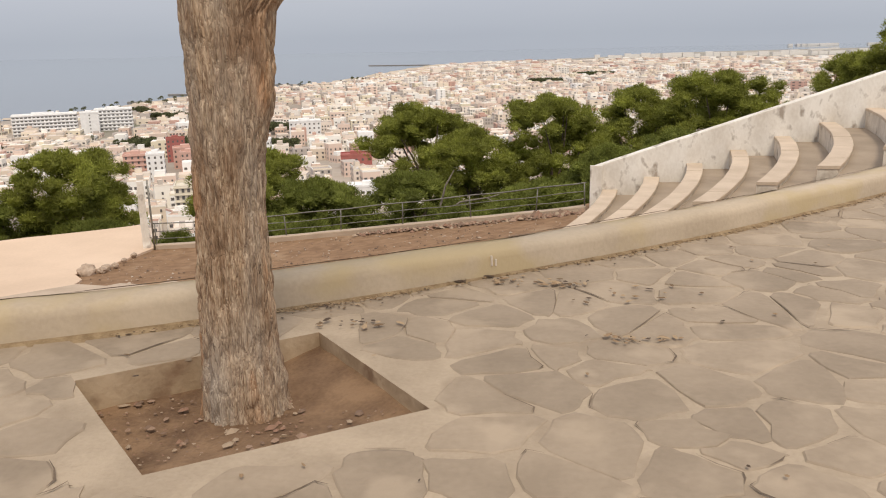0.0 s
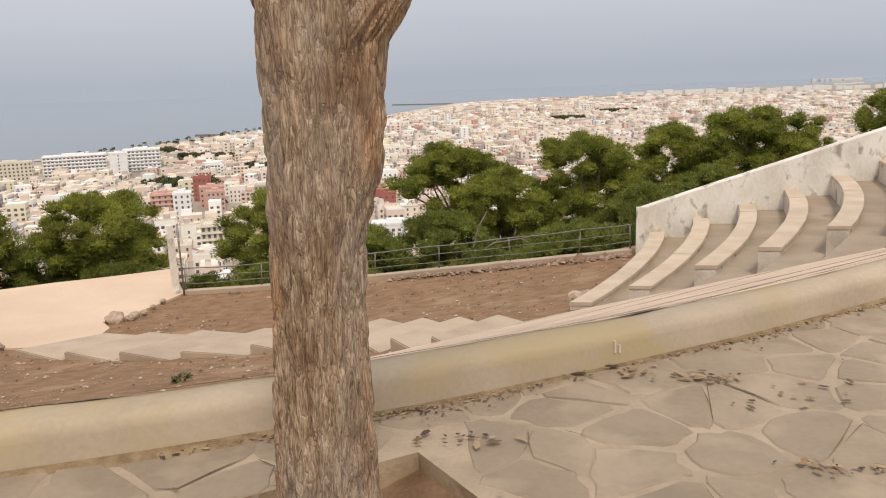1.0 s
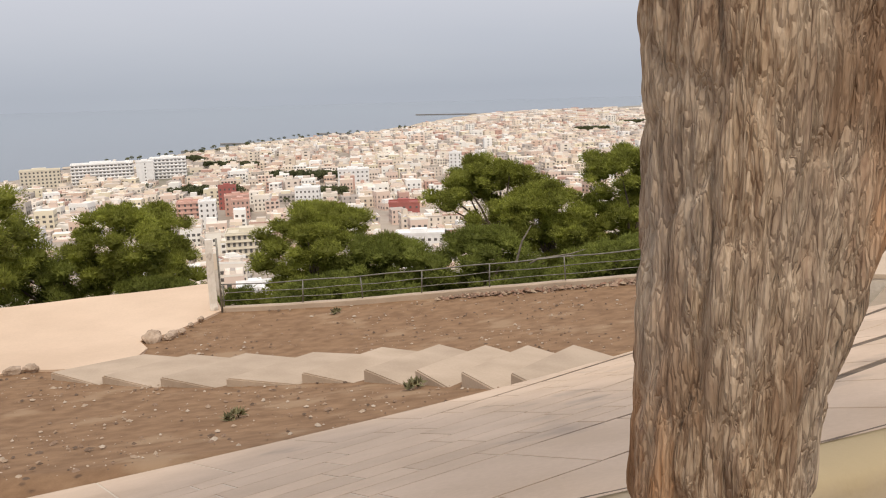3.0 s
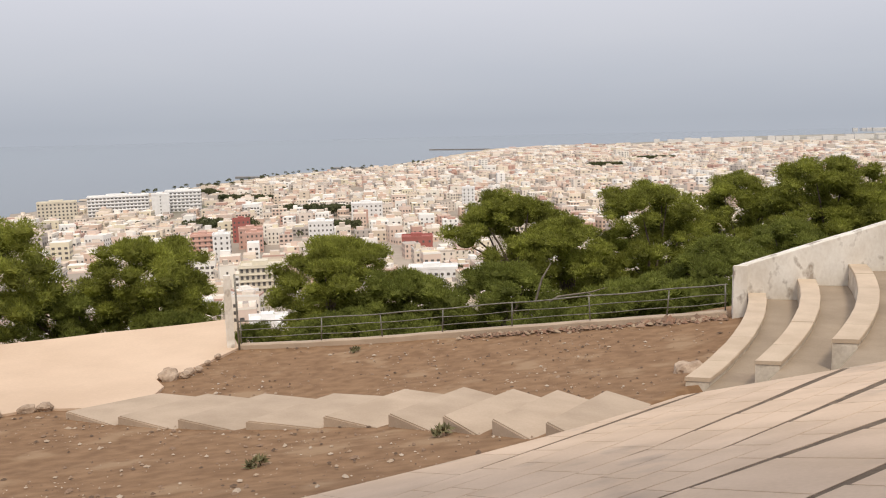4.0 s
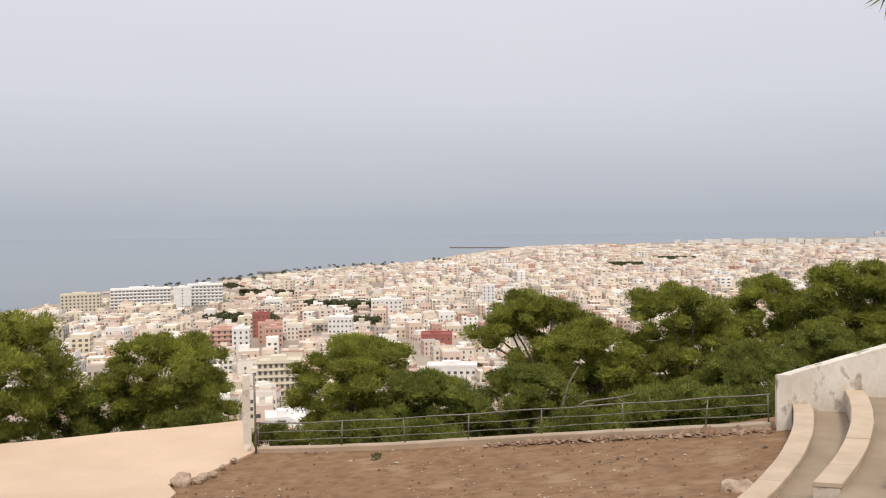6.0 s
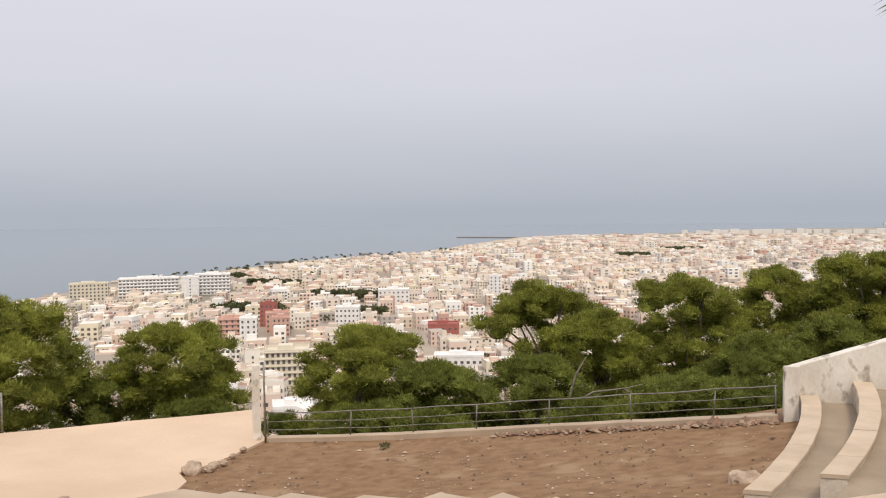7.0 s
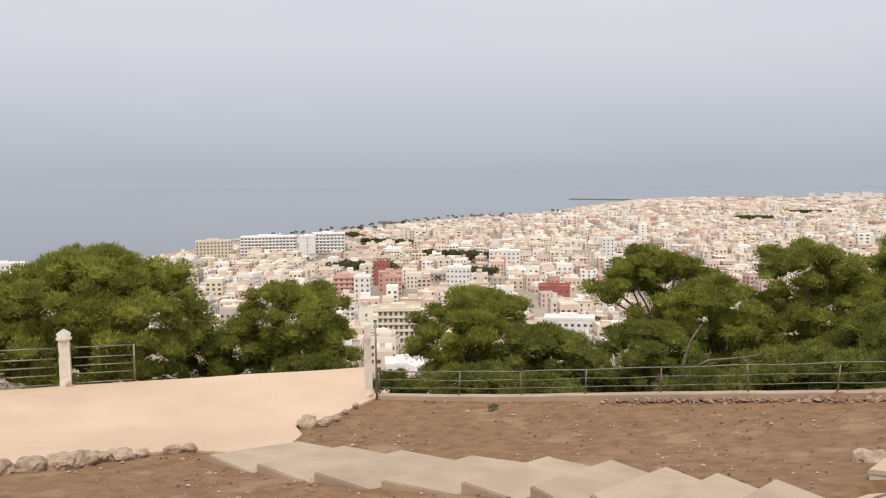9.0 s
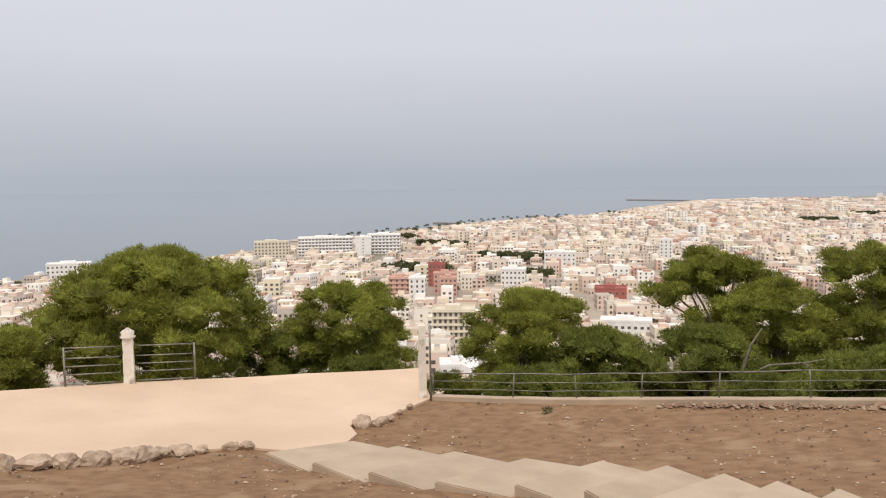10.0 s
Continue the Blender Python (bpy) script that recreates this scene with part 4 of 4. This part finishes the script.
# single buildings that stand out
def house(x, y, w, d, h, rz, wall, gap_w, win, label, z0=None, flat_roof=True, band=False):
    z = town_z(x, y) if z0 is None else z0
    t = tagged(empty("apartment_building", (x, y, z), rz), label, "building", "buildings that stand out")
    bm = bmesh.new()
    block(bm, (-w / 2, -d / 2, -8), (w / 2, d / 2, h))
    part("wall", bm, wall, t)
    bm = bmesh.new()
    for a, b in (((-w / 2 - 0.2, -d / 2 - 0.2), (w / 2 + 0.2, -d / 2 + 0.3)), ((-w / 2 - 0.2, d / 2 - 0.3), (w / 2 + 0.2, d / 2 + 0.2)), ((-w / 2 - 0.2, -d / 2 + 0.3), (-w / 2 + 0.3, d / 2 - 0.3)), ((w / 2 - 0.3, -d / 2 + 0.3), (w / 2 + 0.2, d / 2 - 0.3))):
        block(bm, (*a, h - 0.2), (*b, h + 1.0))
    block(bm, (-w * 0.2, -d * 0.2, h - 0.1), (w * 0.15, d * 0.25, h + 2.4))
    part("roof", bm, wall, t)
    bm = bmesh.new()
    block(bm, (-win[0] / 2, -0.12, 0), (win[0] / 2, 0.12, win[1]))
    pane = bpy.data.meshes.new("window")
    bm.to_mesh(pane)
    bm.free()
    pane.materials.append(M_GLASS)
    storeys = max(1, int(h / 3.2))
    ca, sa = math.cos(radians(rz)), math.sin(radians(rz))
    for nx_, ny_, half, run, turn in ((0, -1, d / 2, w, 0), (1, 0, w / 2, d, 90), (-1, 0, w / 2, d, 90)):
        wx, wy = nx_ * ca - ny_ * sa, nx_ * sa + ny_ * ca
        if wx * x + wy * y > 0:
            continue
        cols = max(1, int(run / gap_w))
        for i in range(cols):
            for j in range(storeys):
                tpos = (i + 0.5) / cols * run - run / 2
                ob = new("window", pane)
                ob.parent = t
                ob.matrix_basis = pose(nx_ * half + (tpos if nx_ == 0 else 0), ny_ * half + (tpos if ny_ == 0 else 0), 0.9 + j * h / storeys, 0, 0, turn)
    if band:
        for j in range(1, storeys + 1):
            bm = bmesh.new()
            block(bm, (-w / 2 - 0.5, -d / 2 - 0.8, j * h / storeys - 0.35), (w / 2 + 0.5, -d / 2 + 0.3, j * h / storeys))
            part("balcony", bm, wall, t)
    return t


W1, W2 = paint("house_white", (0.86, 0.855, 0.84)), paint("house_cream", (0.72, 0.66, 0.54))
W3, W4, W5 = paint("house_red", (0.42, 0.15, 0.13)), paint("house_pink", (0.66, 0.43, 0.36)), paint("house_ochre", (0.62, 0.50, 0.36))
house(-501, 761, 58, 16, 20, 30, W1, 3.6, (2.3, 1.2), "long white hotel with rows of dark balconies", band=True)
house(-463, 776, 17, 14, 20, 30, W1, 9.0, (1.2, 1.2), "plain white end block of the hotel")
house(-455, 808, 36, 18, 21, 26, W1, 3.8, (2.2, 1.2), "white stepped hotel wing with dark windows", band=True)
house(-546, 726, 36, 16, 17, 34, W2, 3.4, (1.6, 1.7), "cream building with rows of windows by the sea")
house(-283, 585, 13, 10, 17, 24, W3, 3.2, (1.2, 1.5), "dark red apartment house")
house(-262, 556, 17, 12, 14, 24, W4, 3.2, (1.2, 1.5), "pink apartment house with small windows")
house(-252, 540, 12, 12, 13, 24, W4, 3.0, (1.2, 1.5), "pale pink apartment house")
house(-221, 590, 18, 14, 15, 16, W1, 3.0, (1.2, 1.4), "tall white apartment house with small windows")
house(-177, 385, 21, 16, 17, 22, W2, 2.6, (1.3, 1.8), "cream corner building with tall windows", band=True)
house(-139, 556, 21, 14, 9, 14, W3, 3.6, (1.4, 1.5), "low dark red house")
house(-146, 795, 12, 10, 23, 12, W1, 4.0, (1.2, 1.4), "slim white tower block")
house(-228, 728, 28, 16, 15, 18, W1, 3.6, (1.4, 1.4), "broad white flat-roofed public building")
house(-274, 508, 15, 13, 16, 24, W4, 3.2, (1.2, 1.5), "salmon apartment house with balconies", band=True)
house(-258, 503, 11, 12, 17, 24, W1, 3.2, (1.2, 1.5), "narrow white apartment house")
house(-100, 432, 26, 12, 9, 12, W1, 3.2, (1.6, 1.4), "low long white school building")
house(-129, 284, 14, 12, 10, 26, W1, 3.2, (1.4, 1.4), "white flat-roofed house below the trees", z0=-79)
house(-614, 524, 36, 16, 12, 45, W1, 3.6, (1.6, 1.5), "low white building near the shore")
house(-322, 250, 15, 12, 13, 50, W5, 3.0, (1.5, 1.4), "ochre apartment house with dark balconies", band=True)

# trees of the town
cl = []
for a, b, w, d in GREENS:
    for _ in range(int(w * d / 16)):
        cl.append((a + rg.uniform(-w, w) / 2, b + rg.uniform(-d, d) / 2, -78.5 + rg.uniform(-2, 2), rg.uniform(2.2, 4.0)))
for _ in range(260):
    y = rg.uniform(240, 1700)
    x = rg.uniform(coast_x(y) + 30, 0.6 * y)
    cl.append((x, y, town_z(x, y) + rg.uniform(1.5, 4), rg.uniform(1.4, 2.6)))
for _ in range(60):
    y = rg.uniform(900, 1700)
    cl.append((coast_x(y) + rg.uniform(18, 60), y, -79 + rg.uniform(-1, 3), rg.uniform(1.6, 2.6)))
tagged(foliage("town_trees", cl, 1.3, 22, M_CITYGREEN, None, 90), "dark green street trees and palms in the town", "trees", kind="stuff")
# harbour moles
for x0, y0, x1, y1, wd in ((-598, 2606, -400, 2570, 9), (-655, 1345, -580, 1335, 6), (-640, 1180, -600, 1175, 5), (-570, 1600, -470, 1580, 6)):
    bm = bmesh.new()
    ln = math.hypot(x1 - x0, y1 - y0)
    block(bm, (0, -wd / 2, -2), (ln, wd / 2, 2.2), 0.6)
    ob = link("breakwater", bm, pm("mole_stone", (0.20, 0.19, 0.18), (0.3, 0.28, 0.26), 0.2))
    ob.matrix_basis = pose(x0, y0, -86, 0, 0, math.degrees(math.atan2(y1 - y0, x1 - x0)))
    tagged(ob, "low dark stone breakwater reaching into the sea", "breakwater", "breakwaters")

# litter and small stones
def scatter(name, spots, m, label, cat, flat_=0.5, seed=3, long=(0.6, 1.7)):
    rg_ = random.Random(seed)
    V, F = [], []
    for x, y, z, r in spots:
        n = len(V)
        k = 5
        a0 = rg_.uniform(0, 6.28)
        el = rg_.uniform(*long)
        for i in range(k):
            a = a0 + 2 * math.pi * i / k
            q = r * rg_.uniform(0.7, 1.2)
            c, s_ = math.cos(a) * q * el, math.sin(a) * q
            V.append((x + c * math.cos(a0) - s_ * math.sin(a0), y + c * math.sin(a0) + s_ * math.cos(a0), z))
        V.append((x, y, z + r * flat_ * rg_.uniform(0.6, 1.4)))
        V.append((x, y, z - r * 0.4))
        for i in range(k):
            F.append((n + i, n + (i + 1) % k, n + k))
            F.append((n + (i + 1) % k, n + i, n + k + 1))
    return tagged(soup(name, V, F, m), label, cat, kind="stuff")


rg = random.Random(14)
spots = []
for _ in range(9000):
    x, y = rg.uniform(-19, 1), rg.uniform(7, 26.5)
    u, s_ = us(x, y)
    if s_ < ramp_edge(u) + 0.1 or bench_x(0, y) < x + 0.1:
        continue
    if noise.noise(Vector((x * 0.5, y * 0.5, 9))) < rg.uniform(-0.5, 0.35):
        continue
    if y > 19 and x < -13.4 or (x < -14 and y > 15.5 + (x + 16.7) * 1.7):
        continue
    spots.append((x, y, H(x, y) + 0.02, 0.010 + 0.04 * rg.random() ** 5))
scatter("pebbles", spots, M_PEBBLE, "scattered pebbles and clods on the bare earth", "pebbles", 0.7)
spots = []
for _ in range(620):
    f = rg.uniform(3.3, 7)
    x, y, z = rail_base(min(f, 6.99))
    spots.append((x, y - 0.2 - abs(rg.gauss(0, 0.16)), z - 0.02 + rg.uniform(0, 0.08), rg.uniform(0.02, 0.085)))
for _ in range(70):
    x, y, z = rail_base(rg.uniform(5.7, 6.95))
    spots.append((x, y - 0.17 - abs(rg.gauss(0, 0.08)), z - 0.05 + rg.uniform(0, 0.12), rg.uniform(0.07, 0.15)))
scatter("rubble", spots, M_RUBBLE, "broken brown stone rubble along the footing wall", "rubble", 0.8, 11)
spots = []
for _ in range(1500):
    x = rg.uniform(-2.4, 3.2)
    q = abs(rg.gauss(0, 0.045)) * (1 + 0.8 * noise.noise(Vector((x * 1.2, 5, 0))))
    if noise.noise(Vector((x * 0.9, 1, 3))) < rg.uniform(-0.6, 0.25):
        continue
    sl = kerb_y(x + 0.05) - kerb_y(x - 0.05)
    nn = Vector((-sl, 0.1)).normalized()
    spots.append((x - nn.x * q, kerb_y(x) - nn.y * q, 0.014, rg.uniform(0.003, 0.009)))
for cx, cy, n, sp in ((0.325, 4.935, 26, 0.07), (0.034, 5.86, 22, 0.06), (-1.12, 5.06, 20, 0.07), (1.45, 4.1, 14, 0.05), (-0.35, 5.9, 30, 0.12), (0.5, 5.7, 14, 0.2)):
    for _ in range(n):
        spots.append((cx + rg.gauss(0, sp * 1.6), cy + rg.gauss(0, sp * 0.5), 0.022, rg.uniform(0.006, 0.017)))
for _ in range(120):
    x, y = rg.uniform(-3.5, 6), rg.uniform(1.8, 9)
    if y < kerb_y(x) - 0.05:
        spots.append((x, y, 0.02, rg.uniform(0.004, 0.012)))
scatter("dry_litter", spots, M_LEAF, "dry brown leaves and crumbs along the kerb", "litter", 0.35, 4, (1.0, 2.8))
V, F = [], []
for k in range(300):
    x = -6 + 11 * k / 299
    sl = kerb_y(x + 0.05) - kerb_y(x - 0.05)
    nn = Vector((-sl, 0.1)).normalized()
    w = 0.02 + 0.07 * max(0.0, noise.noise(Vector((x * 1.1, 2, 6))) + 0.35) + 0.02 * noise.noise(Vector((x * 7, 2, 6)))
    V += [(x + nn.x * 0.02, kerb_y(x) + nn.y * 0.02, 0.022), (x - nn.x * w * 0.5, kerb_y(x) - nn.y * w * 0.5, 0.014), (x - nn.x * w, kerb_y(x) - nn.y * w, 0.001)]
for k in range(299):
    for c in (0, 1):
        F.append((3 * k + c, 3 * k + c + 1, 3 * k + c + 4, 3 * k + c + 3))
tagged(soup("kerb_soil", V, F, M_SOIL, smooth=True), "brown soil and crumbs washed against the kerb", "soil", kind="stuff")
spots = []
for _ in range(260):
    a, b = rg.uniform(0.04, 0.96), rg.uniform(0.04, 0.9)
    x = (PIT[3][0] * (1 - a) + PIT[0][0] * a) * (1 - b) + (PIT[2][0] * (1 - a) + PIT[1][0] * a) * b
    y = (PIT[3][1] * (1 - a) + PIT[0][1] * a) * (1 - b) + (PIT[2][1] * (1 - a) + PIT[1][1] * a) * b
    spots.append((x, y, -0.155 + 0.11 * max(0, b - 0.5) * 2, 0.005 + 0.018 * rg.random() ** 4))
scatter("pit_litter", spots, M_RUBBLE, "small stones and dry twigs lying in the tree pit", "litter", 0.6, 6)
for k, (x, y, r) in enumerate(((-4.7, 15.3, 0.13), (-7.0, 13.6, 0.08), (-9.5, 25.6, 0.09))):
    weed = tagged(empty("weed", (x, y, H(x, y) + 0.02)), "small green weed growing on the bare earth", "weed", "weeds")
    foliage("leaves", [(0, 0, 0.06, r * 0.6), (r * 0.5, 0.1, 0.04, r * 0.45), (-r * 0.5, -0.1, 0.04, r * 0.4)], 0.1, 420, M_WEED, weed, 120 + k, 0.5)

# tiled ramp between the kerb and the earth
def clip(poly_, a, b, c):
    """The part of a polygon where a*x + b*y <= c."""
    out = []
    for k in range(len(poly_)):
        p, q = poly_[k], poly_[(k + 1) % len(poly_)]
        dp, dq = a * p[0] + b * p[1] - c, a * q[0] + b * q[1] - c
        if dp <= 0:
            out.append(p)
        if (dp < 0 < dq) or (dq < 0 < dp):
            f = dp / (dp - dq)
            out.append((p[0] + (q[0] - p[0]) * f, p[1] + (q[1] - p[1]) * f))
    return out


def kerb_back(x, off=0.2):
    sl = kerb_y(x + 0.01) - kerb_y(x - 0.01)
    nn = Vector((-sl, 0.02)).normalized()
    return us(x + nn.x * off, kerb_y(x) + nn.y * off)


BACK = [kerb_back(-9 + 0.25 * k) for k in range(85)]
BACK_U, BACK_S = [p[0] for p in BACK], [p[1] for p in BACK]


def kerb_s(u):
    return float(np.interp(u, BACK_U, BACK_S))


REGION = [(-7 + 0.5 * k, kerb_s(-7 + 0.5 * k)) for k in range(44) if 0.651 * (-7 + 0.5 * k) + 0.759 * kerb_s(-7 + 0.5 * k) < RAMP_END]
REGION += [(6.6 - 0.453 * k, ramp_edge(6.6 - 0.453 * k)) for k in range(31)]
bm = bmesh.new()
f = bm.faces.new([bm.verts.new(ramp_at(u, s_, 0.0065)) for u, s_ in REGION])
g = bmesh.ops.extrude_face_region(bm, geom=[f])
for v in g["geom"]:
    if isinstance(v, bmesh.types.BMVert):
        v.co.z -= 0.3
bmesh.ops.recalc_face_normals(bm, faces=bm.faces[:])
ramp_slab = tagged(link("ramp_pavement", bm, M_JOINT), "sloping apron of pinkish concrete slabs below the kerb", "ramp", kind="structure")


def slab(poly_, lift, name="slab"):
    if len(poly_) < 3:
        return
    cu = sum(p[0] for p in poly_) / len(poly_)
    cs = sum(p[1] for p in poly_) / len(poly_)
    V = []
    for u, s_ in poly_:
        V.append(ramp_at(u, s_, 0.0 + lift(u, s_)))
    for u, s_ in poly_:
        V.append(ramp_at(u + (u - cu) * 0.004, s_, -0.06))
    n = len(poly_)
    F = [tuple(range(n))] + [(k, k + n, (k + 1) % n + n, (k + 1) % n) for k in range(n)]
    me = bpy.data.meshes.new(name)
    me.from_pydata(V, [], F)
    me.materials.append(M_RAMP)
    bm = bmesh.new()
    bm.from_mesh(me)
    bmesh.ops.recalc_face_normals(bm, faces=bm.faces[:])
    bm.to_mesh(me)
    bm.free()
    ob = new(name, me)
    ob.parent = ramp_slab


FAN = -16.4


def ledge(s0, u0, m):
    """A joint that fans out from the far end of the apron and, past u0, opens into a low step."""
    return lambda u: s0 * (u - FAN) / (u0 - FAN) if u < u0 else s0 + m * (u - u0)


def between(f, g, k):
    return lambda u: f(u) * (1 - k) + g(u) * k


KERB_S = kerb_s
EDGE = ramp_edge
LINE_E, LINE_D, LINE_C, LINE_B = ledge(1.26, 0.4, 0.12), ledge(2.27, 1.0, 0.085), ledge(3.15, 2.7, 0.285), ledge(3.98, 2.7, 0.37)
LINE_A = ledge(5.3, 1.6, 0.40)
START = {LINE_E: 0.4, LINE_D: 1.0, LINE_C: 2.7, LINE_B: 2.7, LINE_A: 1.6}


def gap(f0, u):
    """How wide the dark joint above a ledge is at u."""
    st = START.get(f0)
    if st is None or u < st - 0.3:
        return 0.0
    return min(0.085, 0.008 + 0.022 * max(0.0, u - st)) * (1 + 0.45 * noise.noise(Vector((u * 2, f0(0.0), 0))))


LEDGES = ((LINE_E, 0.4), (LINE_D, 1.0), (LINE_C, 2.7), (LINE_B, 2.7), (LINE_A, 1.6))
COURSES = [(KERB_S, LINE_E, 0.4), (LINE_E, LINE_D, 1.0), (LINE_D, between(LINE_D, LINE_C, 0.5), None), (between(LINE_D, LINE_C, 0.5), LINE_C, 2.7), (LINE_C, between(LINE_C, LINE_B, 0.5), None), (between(LINE_C, LINE_B, 0.5), LINE_B, 2.7), (LINE_B, between(LINE_B, LINE_A, 0.36), None), (between(LINE_B, LINE_A, 0.36), between(LINE_B, LINE_A, 0.7), None), (between(LINE_B, LINE_A, 0.7), LINE_A, 1.6), (LINE_A, EDGE, None)]
rg = random.Random(9)
for f0, f1, st in COURSES:
    u = -7 + rg.uniform(0, 0.5)
    while u < 14.5:
        ln = rg.uniform(0.85, 1.05)
        a, b = u + 0.011, u + ln - 0.011
        deep = 0.0 if st is None else min(0.09, max(0.0, (u - st) * 0.04))
        lo_a, lo_b = max(f0(a), kerb_s(a)), max(f0(b), kerb_s(b))
        if f1(a) - lo_a > 0.12 and f1(b) - lo_b > 0.12:
            pol = [(a, lo_a + 0.006 + gap(f0, a)), (b, lo_b + 0.006 + gap(f0, b)), (b, f1(b) - 0.006 - deep * 0.5), (a, f1(a) - 0.006 - deep * 0.5)]
            pol = clip(pol, 0.651, 0.759, RAMP_END)
            slab(pol, lambda p, q: 0.0115)
        u += ln
# flat dark brown strips that draw the ledge lines
for f1, st in LEDGES:
    V, F = [], []
    for k in range(60):
        u = st - 0.3 + 12 * k / 59
        w = gap(f1, u)
        if 0.651 * u + 0.759 * f1(u) > RAMP_END:
            break
        V += [ramp_at(u, f1(u) - 0.05, 0.0072), ramp_at(u, f1(u) + w + 0.012, 0.0072)]
    for k in range(len(V) // 2 - 1):
        F.append((2 * k, 2 * k + 2, 2 * k + 3, 2 * k + 1))
    ob = soup("dark_line", V, F, M_GAP)
    ob.parent = ramp_slab
    tagged(ob, "dark strip along the joint")

# thin dark brown strip of uneven width on the kerb's back edge
V, F = [], []
for k in range(160):
    x = -7 + 13 * k / 159
    sl = kerb_y(x + 0.01) - kerb_y(x - 0.01)
    nn = Vector((-sl, 0.02)).normalized()
    for off in (0.238 - 0.05 * max(0.0, noise.noise(Vector((x * 2.5, 8, 0)))), 0.265):
        px, py = x + nn.x * off, kerb_y(x) + nn.y * off
        V.append((px, py, 0.196 - (0.012 if off == 0.265 else 0.0)))
for k in range(159):
    F.append((2 * k, 2 * k + 2, 2 * k + 3, 2 * k + 1))
ob = soup("dark_line", V, F, M_GAP)
ob.parent = ramp_slab
tagged(ob, "dark strip along the back edge of the kerb")

# flagstones
rg = random.Random(33)
sites = []
yy = -3.6
while yy < 15:
    xx = -7.6 + rg.uniform(0, 0.4)
    while xx < 11.5:
        x, y = xx + rg.uniform(-0.12, 0.12), yy + rg.uniform(-0.17, 0.17)
        if y < kerb_y(x) + 0.1:
            sites.append((x, y))
        xx += rg.uniform(0.2, 0.58)
    yy += 0.31
PITC = (-1.41, 4.17)
stones = []
for k, (x, y) in enumerate(sites):
    cell = [(x - 0.7, y - 0.7), (x + 0.7, y - 0.7), (x + 0.7, y + 0.7), (x - 0.7, y + 0.7)]
    for m_, (a, b) in enumerate(sites):
        dx, dy = a - x, b - y
        d = math.hypot(dx, dy)
        if 0 < d < 1.5:
            cell = clip(cell, dx / d, dy / d, (dx / d) * (x + a) / 2 + (dy / d) * (y + b) / 2 - 0.004 - 0.013 * ((k * m_) % 3) / 2)
    sl = (kerb_y(x + 0.05) - kerb_y(x - 0.05)) / 0.1
    cell = clip(cell, -sl, 1.0, kerb_y(x) - sl * x + 0.06)
    worst = None
    for i in range(4):
        (x0, y0), (x1, y1) = PIT[i], PIT[(i + 1) % 4]
        nx_, ny_ = y0 - y1, x1 - x0
        d = math.hypot(nx_, ny_)
        nx_, ny_ = nx_ / d, ny_ / d
        if nx_ * (PITC[0] - x0) + ny_ * (PITC[1] - y0) > 0:
            nx_, ny_ = -nx_, -ny_
        q = nx_ * (x - x0) + ny_ * (y - y0)
        if worst is None or q > worst[0]:
            worst = (q, nx_, ny_, nx_ * x0 + ny_ * y0)
    if worst[0] < 0.02:
        continue
    if worst[0] < 0.9:
        cell = clip(cell, -worst[1], -worst[2], -worst[3] - 0.012)
    if len(cell) < 3:
        continue
    ring = []
    for i in range(len(cell)):
        p, q = cell[i], cell[(i + 1) % len(cell)]
        ln = math.hypot(q[0] - p[0], q[1] - p[1])
        if ln < 0.03:
            continue
        for f in ((0.12, 0.5, 0.88) if ln > 0.16 else (0.3, 0.7)):
            j = rg.uniform(-0.02, 0.02)
            ring.append((p[0] + (q[0] - p[0]) * f - (q[1] - p[1]) / ln * j, p[1] + (q[1] - p[1]) * f + (q[0] - p[0]) / ln * j))
    if len(ring) >= 4:
        stones.append((x, y, ring))
stones.sort(key=lambda t: math.hypot(t[0] - 0.4, t[1] - 4.2))
rest_V, rest_F = [], []
crack_V, crack_F = [], []
for k, (x, y, ring) in enumerate(stones):
    tilt = (rg.uniform(-0.006, 0.006), rg.uniform(-0.006, 0.006))
    hi = rg.uniform(0.003, 0.006)
    n = len(ring)
    V = [(a, b, -0.012) for a, b in ring]
    for in_, z in ((0.97, 0.0), (0.93, 1.0)):
        V += [(x + (a - x) * in_, y + (b - y) * in_, hi * z + 0.0012 + 0.0025 * noise.noise(Vector((a * 9, b * 9, k))) + ((a - x) * tilt[0] + (b - y) * tilt[1]) * z) for a, b in ring]
    F = [(i, (i + 1) % n, (i + 1) % n + n, i + n) for i in range(n)] + [(i + n, (i + 1) % n + n, (i + 1) % n + 2 * n, i + 2 * n) for i in range(n)] + [tuple(range(2 * n, 3 * n))]
    # thin dark crack line along part of the stone's rim
    if rg.random() < 0.55 and n > 6:
        i0, run = rg.randrange(n), rg.randint(2, 4)
        o = len(crack_V)
        for q in range(run + 1):
            a, b = ring[(i0 + q) % n]
            w = rg.uniform(0.004, 0.011) * (0.2 if q in (0, run) else 1.0) / max(0.12, math.hypot(a - x, b - y))
            for f in (0.985, 0.985 - w):
                crack_V.append((x + (a - x) * f, y + (b - y) * f, 0.0095))
        crack_F += [(o + 2 * q, o + 2 * q + 2, o + 2 * q + 3, o + 2 * q + 1) for q in range(run)]
    if k < 300:
        soup("flagstone", V, F, M_STONE, terrace)
    else:
        o = len(rest_V)
        rest_V += V
        rest_F += [tuple(o + i for i in f) for f in F]
tagged(soup("flagstones", rest_V, rest_F, M_STONE, terrace), kind="stuff")
tagged(soup("joint_cracks", crack_V, crack_F, M_GAP, terrace), kind="stuff")
